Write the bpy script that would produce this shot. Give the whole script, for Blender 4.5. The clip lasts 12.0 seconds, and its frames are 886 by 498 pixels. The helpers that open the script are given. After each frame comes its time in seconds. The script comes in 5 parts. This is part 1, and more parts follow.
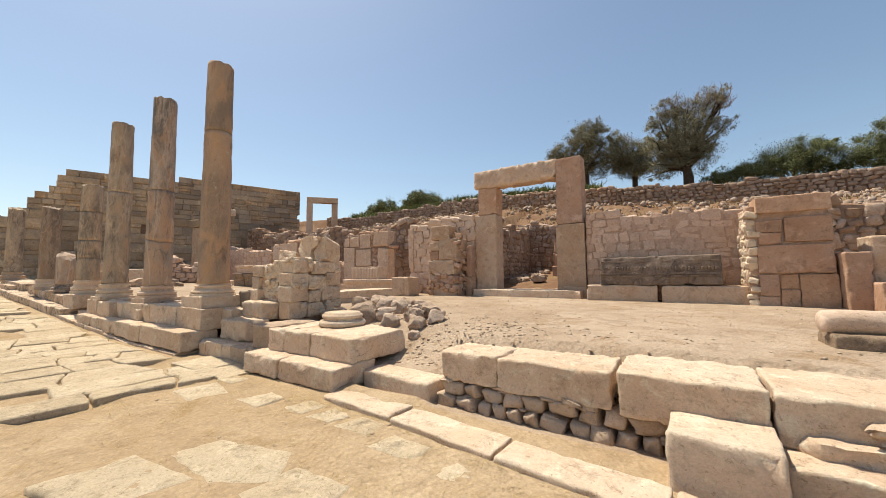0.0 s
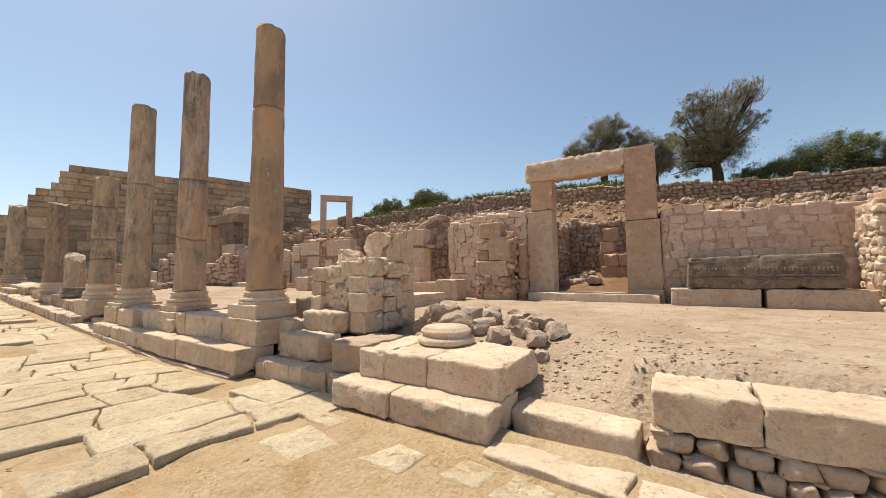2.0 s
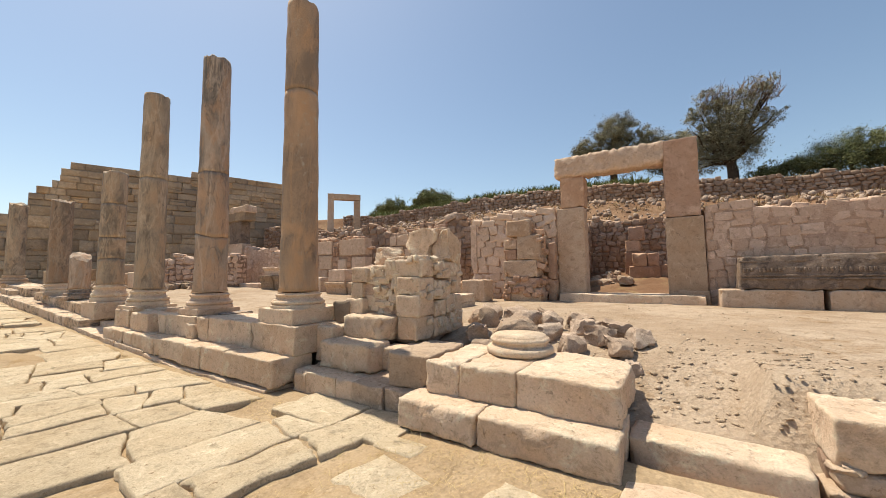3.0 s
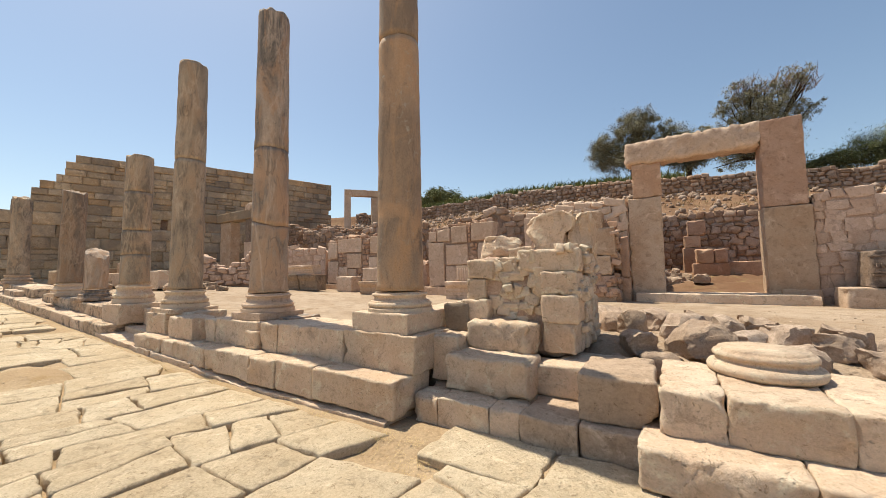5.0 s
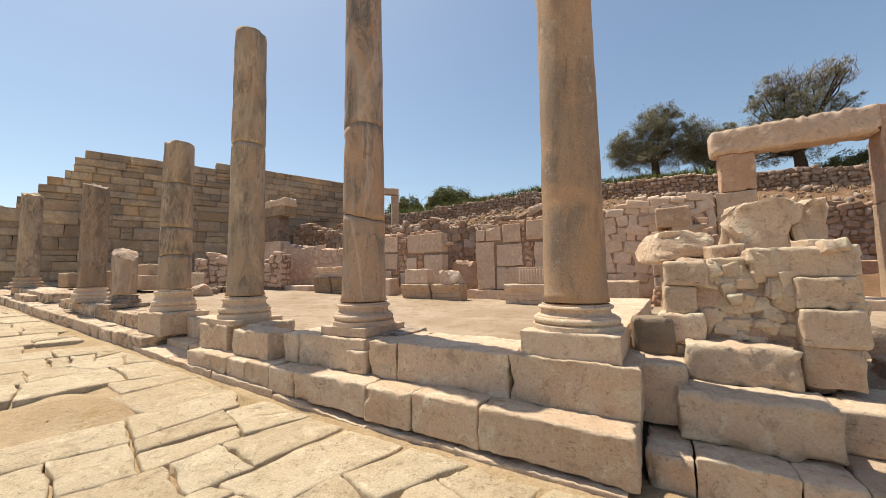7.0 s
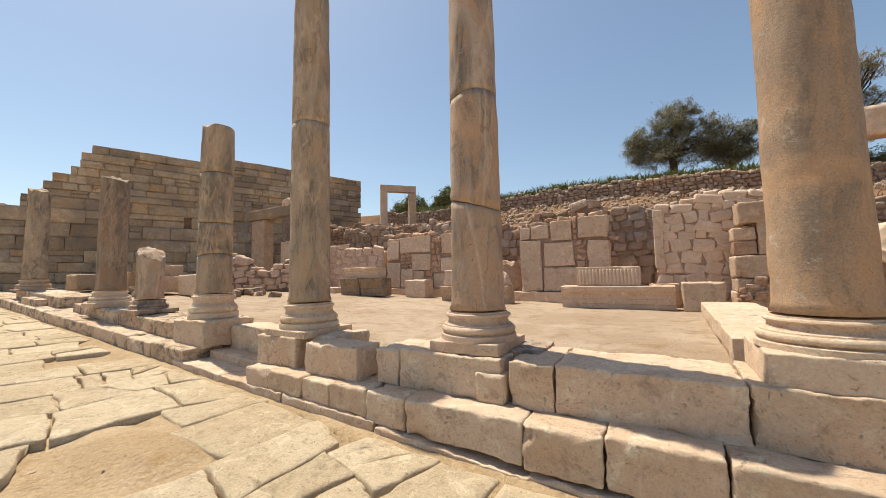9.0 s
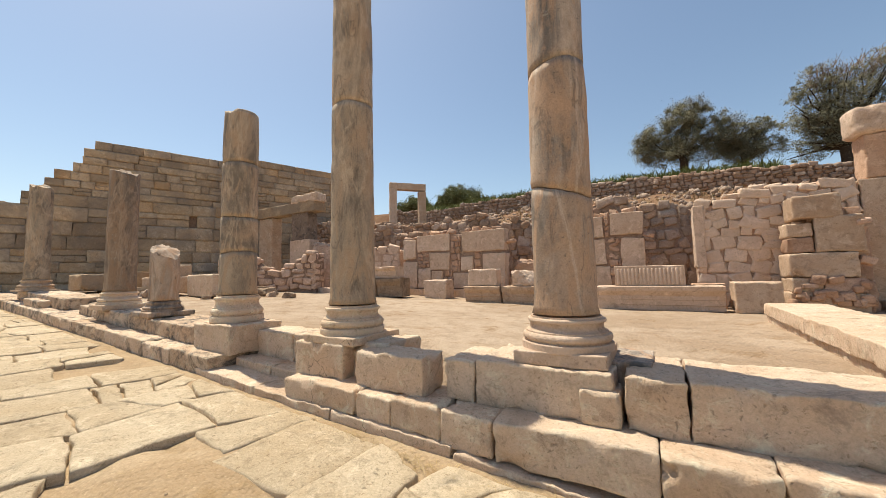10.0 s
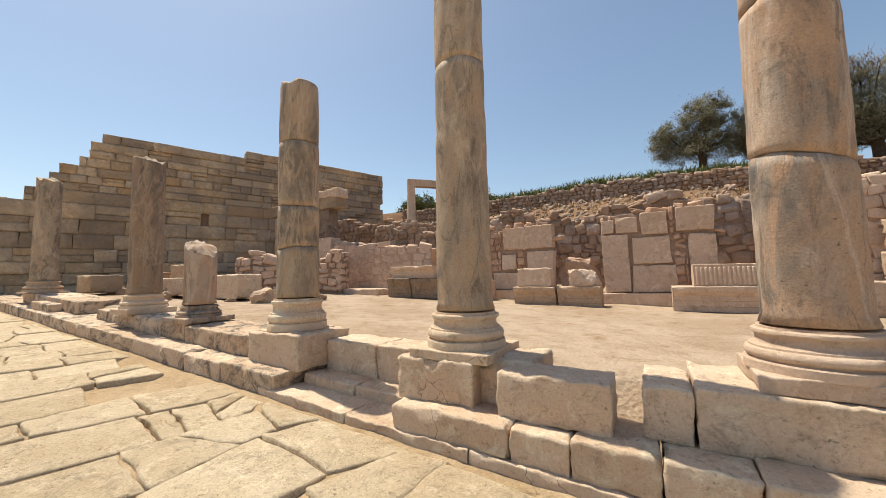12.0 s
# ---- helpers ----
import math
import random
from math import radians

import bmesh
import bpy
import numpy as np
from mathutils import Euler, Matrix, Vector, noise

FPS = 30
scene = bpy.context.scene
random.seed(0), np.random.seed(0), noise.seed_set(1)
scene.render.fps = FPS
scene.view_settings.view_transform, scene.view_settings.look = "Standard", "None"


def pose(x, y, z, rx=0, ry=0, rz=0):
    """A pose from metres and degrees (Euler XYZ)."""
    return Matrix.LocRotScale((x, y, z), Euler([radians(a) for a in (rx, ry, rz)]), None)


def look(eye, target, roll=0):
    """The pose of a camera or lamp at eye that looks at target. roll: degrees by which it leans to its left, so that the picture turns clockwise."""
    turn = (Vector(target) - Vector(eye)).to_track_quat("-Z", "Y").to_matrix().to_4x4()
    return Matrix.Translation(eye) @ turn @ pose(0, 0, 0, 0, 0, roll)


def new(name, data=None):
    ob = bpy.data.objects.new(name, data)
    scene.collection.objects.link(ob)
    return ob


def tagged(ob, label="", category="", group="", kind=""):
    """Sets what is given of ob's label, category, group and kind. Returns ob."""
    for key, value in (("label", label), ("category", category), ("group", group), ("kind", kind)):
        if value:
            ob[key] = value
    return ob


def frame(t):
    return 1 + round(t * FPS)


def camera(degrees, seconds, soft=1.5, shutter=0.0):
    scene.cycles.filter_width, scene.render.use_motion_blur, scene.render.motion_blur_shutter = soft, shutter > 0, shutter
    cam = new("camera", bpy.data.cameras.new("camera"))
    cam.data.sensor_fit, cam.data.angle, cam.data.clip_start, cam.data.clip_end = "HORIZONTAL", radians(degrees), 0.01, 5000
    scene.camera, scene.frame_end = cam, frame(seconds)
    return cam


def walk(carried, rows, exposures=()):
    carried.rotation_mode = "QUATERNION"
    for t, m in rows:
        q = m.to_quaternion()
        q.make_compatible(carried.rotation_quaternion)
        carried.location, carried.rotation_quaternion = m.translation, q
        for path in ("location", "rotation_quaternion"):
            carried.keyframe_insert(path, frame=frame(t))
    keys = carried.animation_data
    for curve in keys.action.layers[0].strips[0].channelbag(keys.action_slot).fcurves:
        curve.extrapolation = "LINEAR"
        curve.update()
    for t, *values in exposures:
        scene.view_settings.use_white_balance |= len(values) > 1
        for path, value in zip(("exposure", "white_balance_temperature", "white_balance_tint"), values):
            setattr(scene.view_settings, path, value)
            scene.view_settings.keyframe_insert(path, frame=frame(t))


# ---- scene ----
cam = camera(102.0, 12.0, 0.6)
# seconds, eye, yaw, pitch, roll
ROWS = [
    (0.0, 0.567, -0.478, 1.110, 32.585, 3.897, -0.513),
    (0.5, 0.095, -0.455, 1.117, 32.504, 3.912, -0.543),
    (1.0, -0.367, -0.430, 1.132, 32.424, 3.927, -0.573),
    (1.5, -0.817, -0.410, 1.150, 32.343, 3.942, -0.603),
    (2.0, -1.262, -0.398, 1.166, 32.263, 3.957, -0.633),
    (2.5, -1.708, -0.382, 1.181, 32.182, 3.973, -0.663),
    (4.5, -3.556, -0.304, 1.134, 31.860, 4.033, -0.783),
    (5.0, -4.019, -0.306, 1.130, 31.779, 4.048, -0.813),
    (5.5, -4.476, -0.314, 1.132, 31.699, 4.063, -0.843),
    (6.0, -4.943, -0.324, 1.154, 31.618, 4.078, -0.873),
    (6.5, -5.407, -0.340, 1.185, 31.538, 4.094, -0.903),
    (7.0, -5.861, -0.356, 1.202, 31.457, 4.109, -0.933),
    (9.0, -7.361, -0.355, 1.240, 31.135, 4.169, -1.054),
    (9.5, -7.788, -0.321, 1.241, 31.054, 4.184, -1.084),
    (10.0, -8.194, -0.293, 1.239, 30.974, 4.200, -1.114),
    (10.5, -8.585, -0.282, 1.240, 30.893, 4.215, -1.144),
    (11.0, -8.959, -0.281, 1.253, 30.813, 4.230, -1.174),
    (11.5, -9.314, -0.274, 1.253, 30.732, 4.245, -1.204),
    (12.0, -9.671, -0.247, 1.248, 30.651, 4.260, -1.234),
]
walk(cam, [(t, pose(x, y, z, 90 + pitch, 0, yaw) @ pose(0, 0, 0, 0, 0, roll)) for t, x, y, z, yaw, pitch, roll in ROWS], [(0.0, 0.29, 6900, 5.0), (12.0, 0.29, 6900, 5.0)])

# ---------------------------------------------------------------- light
SUN = Vector((-2.02, 0.40, 4.8)).normalized()
world = bpy.data.worlds.new("sky")
scene.world = world
world.use_nodes = True
wn = world.node_tree.nodes
sky = wn.new("ShaderNodeTexSky")
sky.sky_type = "NISHITA"
sky.sun_disc = False
sky.sun_elevation = math.asin(SUN.z)
sky.sun_rotation = math.atan2(SUN.x, SUN.y)
sky.air_density, sky.dust_density, sky.ozone_density = 1.0, 1.0, 0.7
wn["Background"].inputs["Strength"].default_value = 0.125
world.node_tree.links.new(sky.outputs["Color"], wn["Background"].inputs["Color"])
sun = new("sun", bpy.data.lights.new("sun", "SUN"))
sun.data.energy, sun.data.angle, sun.data.color = 4.9, radians(0.6), (1.0, 0.935, 0.83)
sun.matrix_world = look((0, 0, 60), Vector((0, 0, 60)) - SUN)


# ---------------------------------------------------------------- materials
def nodes_of(name):
    m = bpy.data.materials.new(name)
    m.use_nodes = True
    return m, m.node_tree.nodes, m.node_tree.links, m.node_tree.nodes["Principled BSDF"]


def tex_noise(n, l, vec, scale, detail=6.0, rough=0.6, distort=0.0):
    t = n.new("ShaderNodeTexNoise")
    t.inputs["Scale"].default_value = scale
    t.inputs["Detail"].default_value = detail
    t.inputs["Roughness"].default_value = rough
    t.inputs["Distortion"].default_value = distort
    l.new(vec, t.inputs["Vector"])
    return t.outputs["Fac"]


def ramp(n, l, fac, a, b, ca=(0, 0, 0, 1), cb=(1, 1, 1, 1)):
    r = n.new("ShaderNodeValToRGB")
    r.color_ramp.elements[0].position, r.color_ramp.elements[1].position = a, b
    r.color_ramp.elements[0].color, r.color_ramp.elements[1].color = ca, cb
    l.new(fac, r.inputs["Fac"])
    return r.outputs["Color"]


def mix(n, l, fac, a, b, mode="MIX"):
    m = n.new("ShaderNodeMix")
    m.data_type, m.blend_type = "RGBA", mode
    for value, socket in ((fac, m.inputs[0]), (a, m.inputs[6]), (b, m.inputs[7])):
        if hasattr(value, "is_linked"):
            l.new(value, socket)
        elif isinstance(value, float):
            socket.default_value = value
        else:
            socket.default_value = (*value, 1)
    return m.outputs[2]


def place_vector(n, l, spread=40.0):
    """Object coordinates in metres, shifted by each object's random number."""
    geo = n.new("ShaderNodeNewGeometry")
    info = n.new("ShaderNodeObjectInfo")
    add = n.new("ShaderNodeVectorMath")
    add.operation = "MULTIPLY_ADD"
    add.inputs[1].default_value = (spread, spread, spread)
    comb = n.new("ShaderNodeCombineXYZ")
    for i in range(3):
        l.new(info.outputs["Random"], comb.inputs[i])
    l.new(comb.outputs[0], add.inputs[0])
    l.new(geo.outputs["Position"], add.inputs[2])
    return add.outputs[0], info.outputs["Random"], geo


def bumped(n, l, bsdf, heights, distance=0.02):
    last = None
    for h, strength in heights:
        b = n.new("ShaderNodeBump")
        b.inputs["Strength"].default_value = strength
        b.inputs["Distance"].default_value = distance
        l.new(h, b.inputs["Height"])
        if last:
            l.new(last, b.inputs["Normal"])
        last = b.outputs["Normal"]
    l.new(last, bsdf.inputs["Normal"])


def limestone(name, light, tan, grey, grey_amount=0.5, vary=0.25, pit=0.35, island=False, tones=(), soot=0.0, grain=0.8, relief=0.022, wear=0.0):
    """Weathered limestone: cream and ochre clouds, bleached patches, grey lichen stains, cracks, pits and grain."""
    m, n, l, b = nodes_of(name)
    vec, rand, geo = place_vector(n, l)
    if island:
        rand = geo.outputs["Random Per Island"]
    cloud = tex_noise(n, l, vec, 1.6, 6, 0.65, 0.3)
    col = mix(n, l, ramp(n, l, cloud, 0.38, 0.62), light, tan)
    pale = tex_noise(n, l, vec, 4.6, 7, 0.72, 0.8)
    col = mix(n, l, ramp(n, l, pale, 0.54, 0.66), col, [min(0.85, c * 1.16 + 0.03) for c in light])
    mid = tex_noise(n, l, vec, 8.0, 8, 0.75, 0.5)
    col = mix(n, l, ramp(n, l, mid, 0.52, 0.7), col, [c * 0.66 for c in tan])
    stain = tex_noise(n, l, vec, 2.6, 9, 0.76, 0.9)
    lo = 0.64 - 0.2 * grey_amount
    col = mix(n, l, ramp(n, l, stain, lo, lo + 0.12), col, grey)
    fine = tex_noise(n, l, vec, 55.0, 6, 0.75)
    col = mix(n, l, 1.0, col, ramp(n, l, fine, 0.34, 0.62, (1 - 0.36 * grain, 1 - 0.39 * grain, 1 - 0.43 * grain, 1), (1, 1, 1, 1)), "MULTIPLY")
    speck = tex_noise(n, l, vec, 22.0, 7, 0.82, 0.4)
    col = mix(n, l, 1.0, col, ramp(n, l, speck, 0.57, 0.66, (1, 1, 1, 1), (0.7 - 0.28 * pit, 0.65 - 0.3 * pit, 0.58 - 0.3 * pit, 1)), "MULTIPLY")
    wob = n.new("ShaderNodeVectorMath")
    wob.operation = "MULTIPLY_ADD"
    wob.inputs[1].default_value = (0.5, 0.5, 0.5)
    warp = n.new("ShaderNodeTexNoise")
    warp.inputs["Scale"].default_value = 3.0
    warp.inputs["Detail"].default_value = 5.0
    l.new(vec, warp.inputs["Vector"])
    l.new(warp.outputs["Color"], wob.inputs[0])
    l.new(vec, wob.inputs[2])
    net = n.new("ShaderNodeTexVoronoi")
    net.feature = "DISTANCE_TO_EDGE"
    net.inputs["Scale"].default_value = 1.5
    l.new(wob.outputs[0], net.inputs["Vector"])
    line = ramp(n, l, net.outputs["Distance"], 0.0, 0.008, (1, 1, 1, 1), (0, 0, 0, 1))
    where = ramp(n, l, tex_noise(n, l, vec, 0.9, 3, 0.5), 0.63, 0.68)
    crack = mix(n, l, 1.0, line, where, "MULTIPLY")
    col = mix(n, l, crack, col, [c * 0.45 for c in grey])
    cell = n.new("ShaderNodeTexVoronoi")
    cell.inputs["Scale"].default_value = 19.0
    l.new(wob.outputs[0], cell.inputs["Vector"])
    hole = ramp(n, l, cell.outputs["Distance"], 0.12, 0.24, (1, 1, 1, 1), (0, 0, 0, 1))
    hole = mix(n, l, 1.0, hole, ramp(n, l, tex_noise(n, l, vec, 2.1, 4, 0.6), 0.5, 0.58), "MULTIPLY")
    col = mix(n, l, mix(n, l, 1.0, hole, (0.55, 0.55, 0.55), "MULTIPLY"), col, [c * 0.62 for c in grey])
    if soot:
        far = tex_noise(n, l, geo.outputs["Position"], 0.28, 8, 0.68, 0.5)
        col = mix(n, l, ramp(n, l, far, 0.47, 0.56, (0, 0, 0, 1), (soot, soot, soot, 1)), col, grey)
    if tones:
        hue = n.new("ShaderNodeValToRGB")
        hue.color_ramp.interpolation = "CONSTANT"
        for k, tone in enumerate(tones):
            stop = hue.color_ramp.elements[k] if k < 2 else hue.color_ramp.elements.new(k / len(tones))
            stop.position, stop.color = k / len(tones), (*tone, 1)
        spin = n.new("ShaderNodeMath")
        spin.operation = "FRACT"
        times = n.new("ShaderNodeMath")
        times.operation = "MULTIPLY"
        times.inputs[1].default_value = 17.3
        l.new(rand, times.inputs[0])
        l.new(times.outputs[0], spin.inputs[0])
        l.new(spin.outputs[0], hue.inputs["Fac"])
        col = mix(n, l, 1.0, col, hue.outputs["Color"], "MULTIPLY")
    warm = ramp(n, l, rand, 0.0, 1.0, (1 - vary, 1 - vary * 1.15, 1 - vary * 1.35, 1), (1, 1, 1, 1))
    col = mix(n, l, 1.0, col, warm, "MULTIPLY")
    worn = mix(n, l, 1.0, ramp(n, l, geo.outputs["Pointiness"], 0.52, 0.6), ramp(n, l, mid, 0.38, 0.6), "MULTIPLY")
    col = mix(n, l, mix(n, l, 1.0, worn, [wear] * 3, "MULTIPLY"), col, [min(0.82, c * 1.15 + 0.02) for c in light])
    l.new(col, b.inputs["Base Color"])
    b.inputs["Roughness"].default_value = 0.93
    b.inputs["Specular IOR Level"].default_value = 0.15
    vor = n.new("ShaderNodeTexVoronoi")
    vor.inputs["Scale"].default_value = 24.0
    l.new(vec, vor.inputs["Vector"])
    bumped(n, l, b, ((stain, 0.35), (mid, 0.5), (ramp(n, l, vor.outputs["Distance"], 0.0, 0.3), pit * 0.4), (ramp(n, l, hole, 0.0, 1.0, (1, 1, 1, 1), (0, 0, 0, 1)), 0.5), (speck, 0.5), (fine, 0.5 * grain)), relief)
    return m


def veined(name, light, dark, ochre, vein_scale=1.6, turn=(0.5, 0.2, 0.1), lichen=0.5, threads=1.0):
    """Weathered marble of the shafts: grey and ochre clouds drawn out along the veins, thin pale and dark veins, lichen spots and pits."""
    m, n, l, b = nodes_of(name)
    vec, rand, geo = place_vector(n, l)
    mp = n.new("ShaderNodeMapping")
    mp.inputs["Rotation"].default_value = turn
    mp.inputs["Scale"].default_value = (1.9, 1.9, 0.6)
    l.new(vec, mp.inputs["Vector"])
    flow = mp.outputs[0]

    def thread(scale, width, distort):
        """Thin lines along the level lines of a noise."""
        raw = tex_noise(n, l, flow, scale, 5, 0.6, distort)
        off = n.new("ShaderNodeMath")
        off.operation = "SUBTRACT"
        off.inputs[1].default_value = 0.5
        l.new(raw, off.inputs[0])
        flat = n.new("ShaderNodeMath")
        flat.operation = "ABSOLUTE"
        l.new(off.outputs[0], flat.inputs[0])
        return ramp(n, l, flat.outputs[0], 0.0, width, (1, 1, 1, 1), (0, 0, 0, 1))
    cloud = tex_noise(n, l, flow, 0.9 * vein_scale, 7, 0.66, 0.9)
    col = mix(n, l, ramp(n, l, cloud, 0.4, 0.6), dark, light)
    warm = tex_noise(n, l, vec, 0.8, 5, 0.62, 0.7)
    streaks = tex_noise(n, l, flow, 1.5 * vein_scale, 6, 0.68, 0.7)
    col = mix(n, l, ramp(n, l, streaks, 0.48, 0.6), col, ochre)
    col = mix(n, l, ramp(n, l, warm, 0.5, 0.66), col, [c * 1.12 for c in ochre])
    patch = tex_noise(n, l, flow, 2.6, 7, 0.72, 0.6)
    col = mix(n, l, ramp(n, l, patch, 0.55, 0.7), col, [dark[0] * 0.62, dark[1] * 0.62, dark[2] * 0.64])
    col = mix(n, l, mix(n, l, 1.0, thread(0.8, 0.03, 0.9), [0.55 * threads] * 3, "MULTIPLY"), col, [min(0.7, c * 1.35) for c in light])
    faint = mix(n, l, 1.0, thread(0.55, 0.006, 1.2), [0.5 * threads] * 3, "MULTIPLY")
    col = mix(n, l, faint, col, [c * 0.6 for c in dark])
    spot = tex_noise(n, l, vec, 11.0, 6, 0.78, 1.0)
    where = ramp(n, l, tex_noise(n, l, vec, 1.2, 3, 0.5), 0.46, 0.58)
    chalk = mix(n, l, 1.0, ramp(n, l, spot, 0.57, 0.64), where, "MULTIPLY")
    col = mix(n, l, mix(n, l, 1.0, chalk, (lichen, lichen, lichen), "MULTIPLY"), col, (0.5, 0.45, 0.37))
    fine = tex_noise(n, l, vec, 75.0, 5, 0.75)
    col = mix(n, l, 1.0, col, ramp(n, l, fine, 0.32, 0.66, (0.68, 0.66, 0.64, 1), (1, 1, 1, 1)), "MULTIPLY")
    pits = ramp(n, l, tex_noise(n, l, vec, 30.0, 6, 0.8, 0.5), 0.6, 0.68)
    col = mix(n, l, pits, col, [c * 0.55 for c in dark])
    l.new(col, b.inputs["Base Color"])
    b.inputs["Roughness"].default_value = 0.75
    b.inputs["Specular IOR Level"].default_value = 0.25
    bumped(n, l, b, ((patch, 0.3), (spot, 0.35), (pits, 0.3), (fine, 0.3)), 0.012)
    return m


def earth(name, light, dark, straw, straw_amount=0.5):
    m, n, l, b = nodes_of(name)
    geo = n.new("ShaderNodeNewGeometry")
    vec = geo.outputs["Position"]
    big = tex_noise(n, l, vec, 0.55, 8, 0.7, 0.6)
    mid = tex_noise(n, l, vec, 4.0, 8, 0.7)
    fine = tex_noise(n, l, vec, 45.0, 6, 0.75)
    col = mix(n, l, ramp(n, l, big, 0.42, 0.6), light, dark)
    patch = tex_noise(n, l, vec, 1.4, 7, 0.75, 0.7)
    lo = 0.66 - 0.14 * straw_amount
    col = mix(n, l, ramp(n, l, patch, lo, lo + 0.12), col, straw)
    col = mix(n, l, ramp(n, l, mid, 0.5, 0.75), col, [c * 0.75 for c in dark])
    col = mix(n, l, 1.0, col, ramp(n, l, fine, 0.3, 0.7, (0.68, 0.66, 0.62, 1), (1, 1, 1, 1)), "MULTIPLY")
    vor = n.new("ShaderNodeTexVoronoi")
    vor.inputs["Scale"].default_value = 22.0
    l.new(vec, vor.inputs["Vector"])
    col = mix(n, l, ramp(n, l, vor.outputs["Distance"], 0.05, 0.2, (0.5, 0.5, 0.5, 1), (0, 0, 0, 1)), col, [min(1, c * 1.15) for c in light])
    l.new(col, b.inputs["Base Color"])
    b.inputs["Roughness"].default_value = 0.97
    b.inputs["Specular IOR Level"].default_value = 0.1
    bumped(n, l, b, ((patch, 0.2), (mid, 0.6), (vor.outputs["Distance"], 0.35), (fine, 0.5)), 0.036)
    return m


def leafy(name, a, c, rough=0.6):
    m, n, l, b = nodes_of(name)
    geo = n.new("ShaderNodeNewGeometry")
    big = tex_noise(n, l, geo.outputs["Position"], 0.9, 3, 0.6)
    col = mix(n, l, geo.outputs["Random Per Island"], a, c)
    col = mix(n, l, 1.0, col, ramp(n, l, big, 0.3, 0.7, (0.6, 0.6, 0.6, 1), (1, 1, 1, 1)), "MULTIPLY")
    l.new(col, b.inputs["Base Color"])
    b.inputs["Roughness"].default_value = rough
    b.inputs["Specular IOR Level"].default_value = 0.12
    return m


CREAM = limestone("cream_limestone", (0.787, 0.614, 0.469), (0.722, 0.520, 0.371), (0.450, 0.337, 0.258), 0.3, 0.12, 0.4, grain=0.5, relief=0.036, wear=0.6)
KERBSTONE = limestone("lichen_stained_limestone", (0.787, 0.614, 0.469), (0.722, 0.520, 0.371), (0.196, 0.165, 0.144), 0.72, 0.2, 0.5, grain=0.6, relief=0.034, wear=0.6)
PAVING = limestone("paving_limestone", (0.684, 0.555, 0.398), (0.617, 0.481, 0.327), (0.456, 0.368, 0.258), 0.36, 0.16, 0.8, grain=0.65, relief=0.045, wear=0.6)
# Tan stone; on the east footing it is cream with shade in its colour.
SHADE_TAN = limestone("shade_tan_limestone", (0.595, 0.450, 0.340), (0.528, 0.387, 0.280), (0.358, 0.268, 0.208), 0.35, 0.14, 0.6, grain=0.5, relief=0.03, wear=0.6)
TAN = limestone("tan_limestone", (0.615, 0.465, 0.35), (0.56, 0.385, 0.265), (0.38, 0.28, 0.21), 0.28, 0.18, grain=0.5, wear=0.6)
ROSE = limestone("rose_limestone", (0.619, 0.447, 0.350), (0.555, 0.367, 0.265), (0.383, 0.269, 0.221), 0.28, 0.2, 0.35, False, ((1, 0.97, 0.95), (0.86, 0.8, 0.76), (1, 0.93, 0.84), (0.94, 0.86, 0.8)), grain=0.5)
WEATHERED = limestone("weathered_ashlar", (0.684, 0.566, 0.443), (0.614, 0.460, 0.319), (0.283, 0.242, 0.212), 0.36, 0.16, 0.5, False, ((1, 0.95, 0.88), (0.84, 0.8, 0.75), (1, 0.86, 0.7), (0.9, 0.87, 0.84), (0.68, 0.64, 0.6), (1, 0.93, 0.84), (0.82, 0.76, 0.68), (0.76, 0.72, 0.68)), 0.62)
RUBBLE = limestone("rubble_stone", (0.631, 0.494, 0.412), (0.541, 0.380, 0.281), (0.323, 0.245, 0.213), 0.35, 0.25, 0.5, False, ((1, 0.98, 0.96), (0.84, 0.77, 0.7), (1, 0.92, 0.83), (0.93, 0.9, 0.88), (0.78, 0.69, 0.62)))
RUBBLE_JOINED = limestone("rubble_stone_heap", (0.530, 0.413, 0.341), (0.445, 0.315, 0.236), (0.281, 0.210, 0.179), 0.4, 0.3, 0.5, True)
HEAP = limestone("rose_tan_boulder", (0.578, 0.450, 0.358), (0.510, 0.374, 0.284), (0.323, 0.251, 0.204), 0.33, 0.22, 0.5)
MORTAR = limestone("lime_mortar", (0.421, 0.300, 0.227), (0.351, 0.232, 0.170), (0.257, 0.180, 0.138), 0.5, 0.1, 0.8)
PALE_MORTAR = limestone("pale_plaster", (0.607, 0.438, 0.343), (0.554, 0.370, 0.269), (0.425, 0.294, 0.239), 0.4, 0.05, 0.3)
WALLSTONE = limestone("pale_pink_wall_stone", (0.700, 0.519, 0.413), (0.636, 0.440, 0.329), (0.477, 0.339, 0.276), 0.3, 0.16, 0.3, grain=0.5)
SLAB = limestone("pale_orthostat", (0.691, 0.529, 0.415), (0.631, 0.456, 0.337), (0.438, 0.324, 0.263), 0.26, 0.14, 0.2, grain=0.4, wear=0.6)
DARK_SLAB = limestone("dark_weathered_slab", (0.315, 0.243, 0.200), (0.274, 0.195, 0.142), (0.142, 0.113, 0.100), 0.75, 0.1, 0.5)
STAINED = limestone("stained_brown_stone", (0.40, 0.30, 0.22), (0.33, 0.235, 0.16), (0.17, 0.13, 0.105), 0.55, 0.15, 0.5)
SHAFT_BROWN = veined("brown_marble", (0.49, 0.335, 0.222), (0.28, 0.205, 0.15), (0.52, 0.32, 0.185), 0.8, lichen=0.85, threads=0.25)
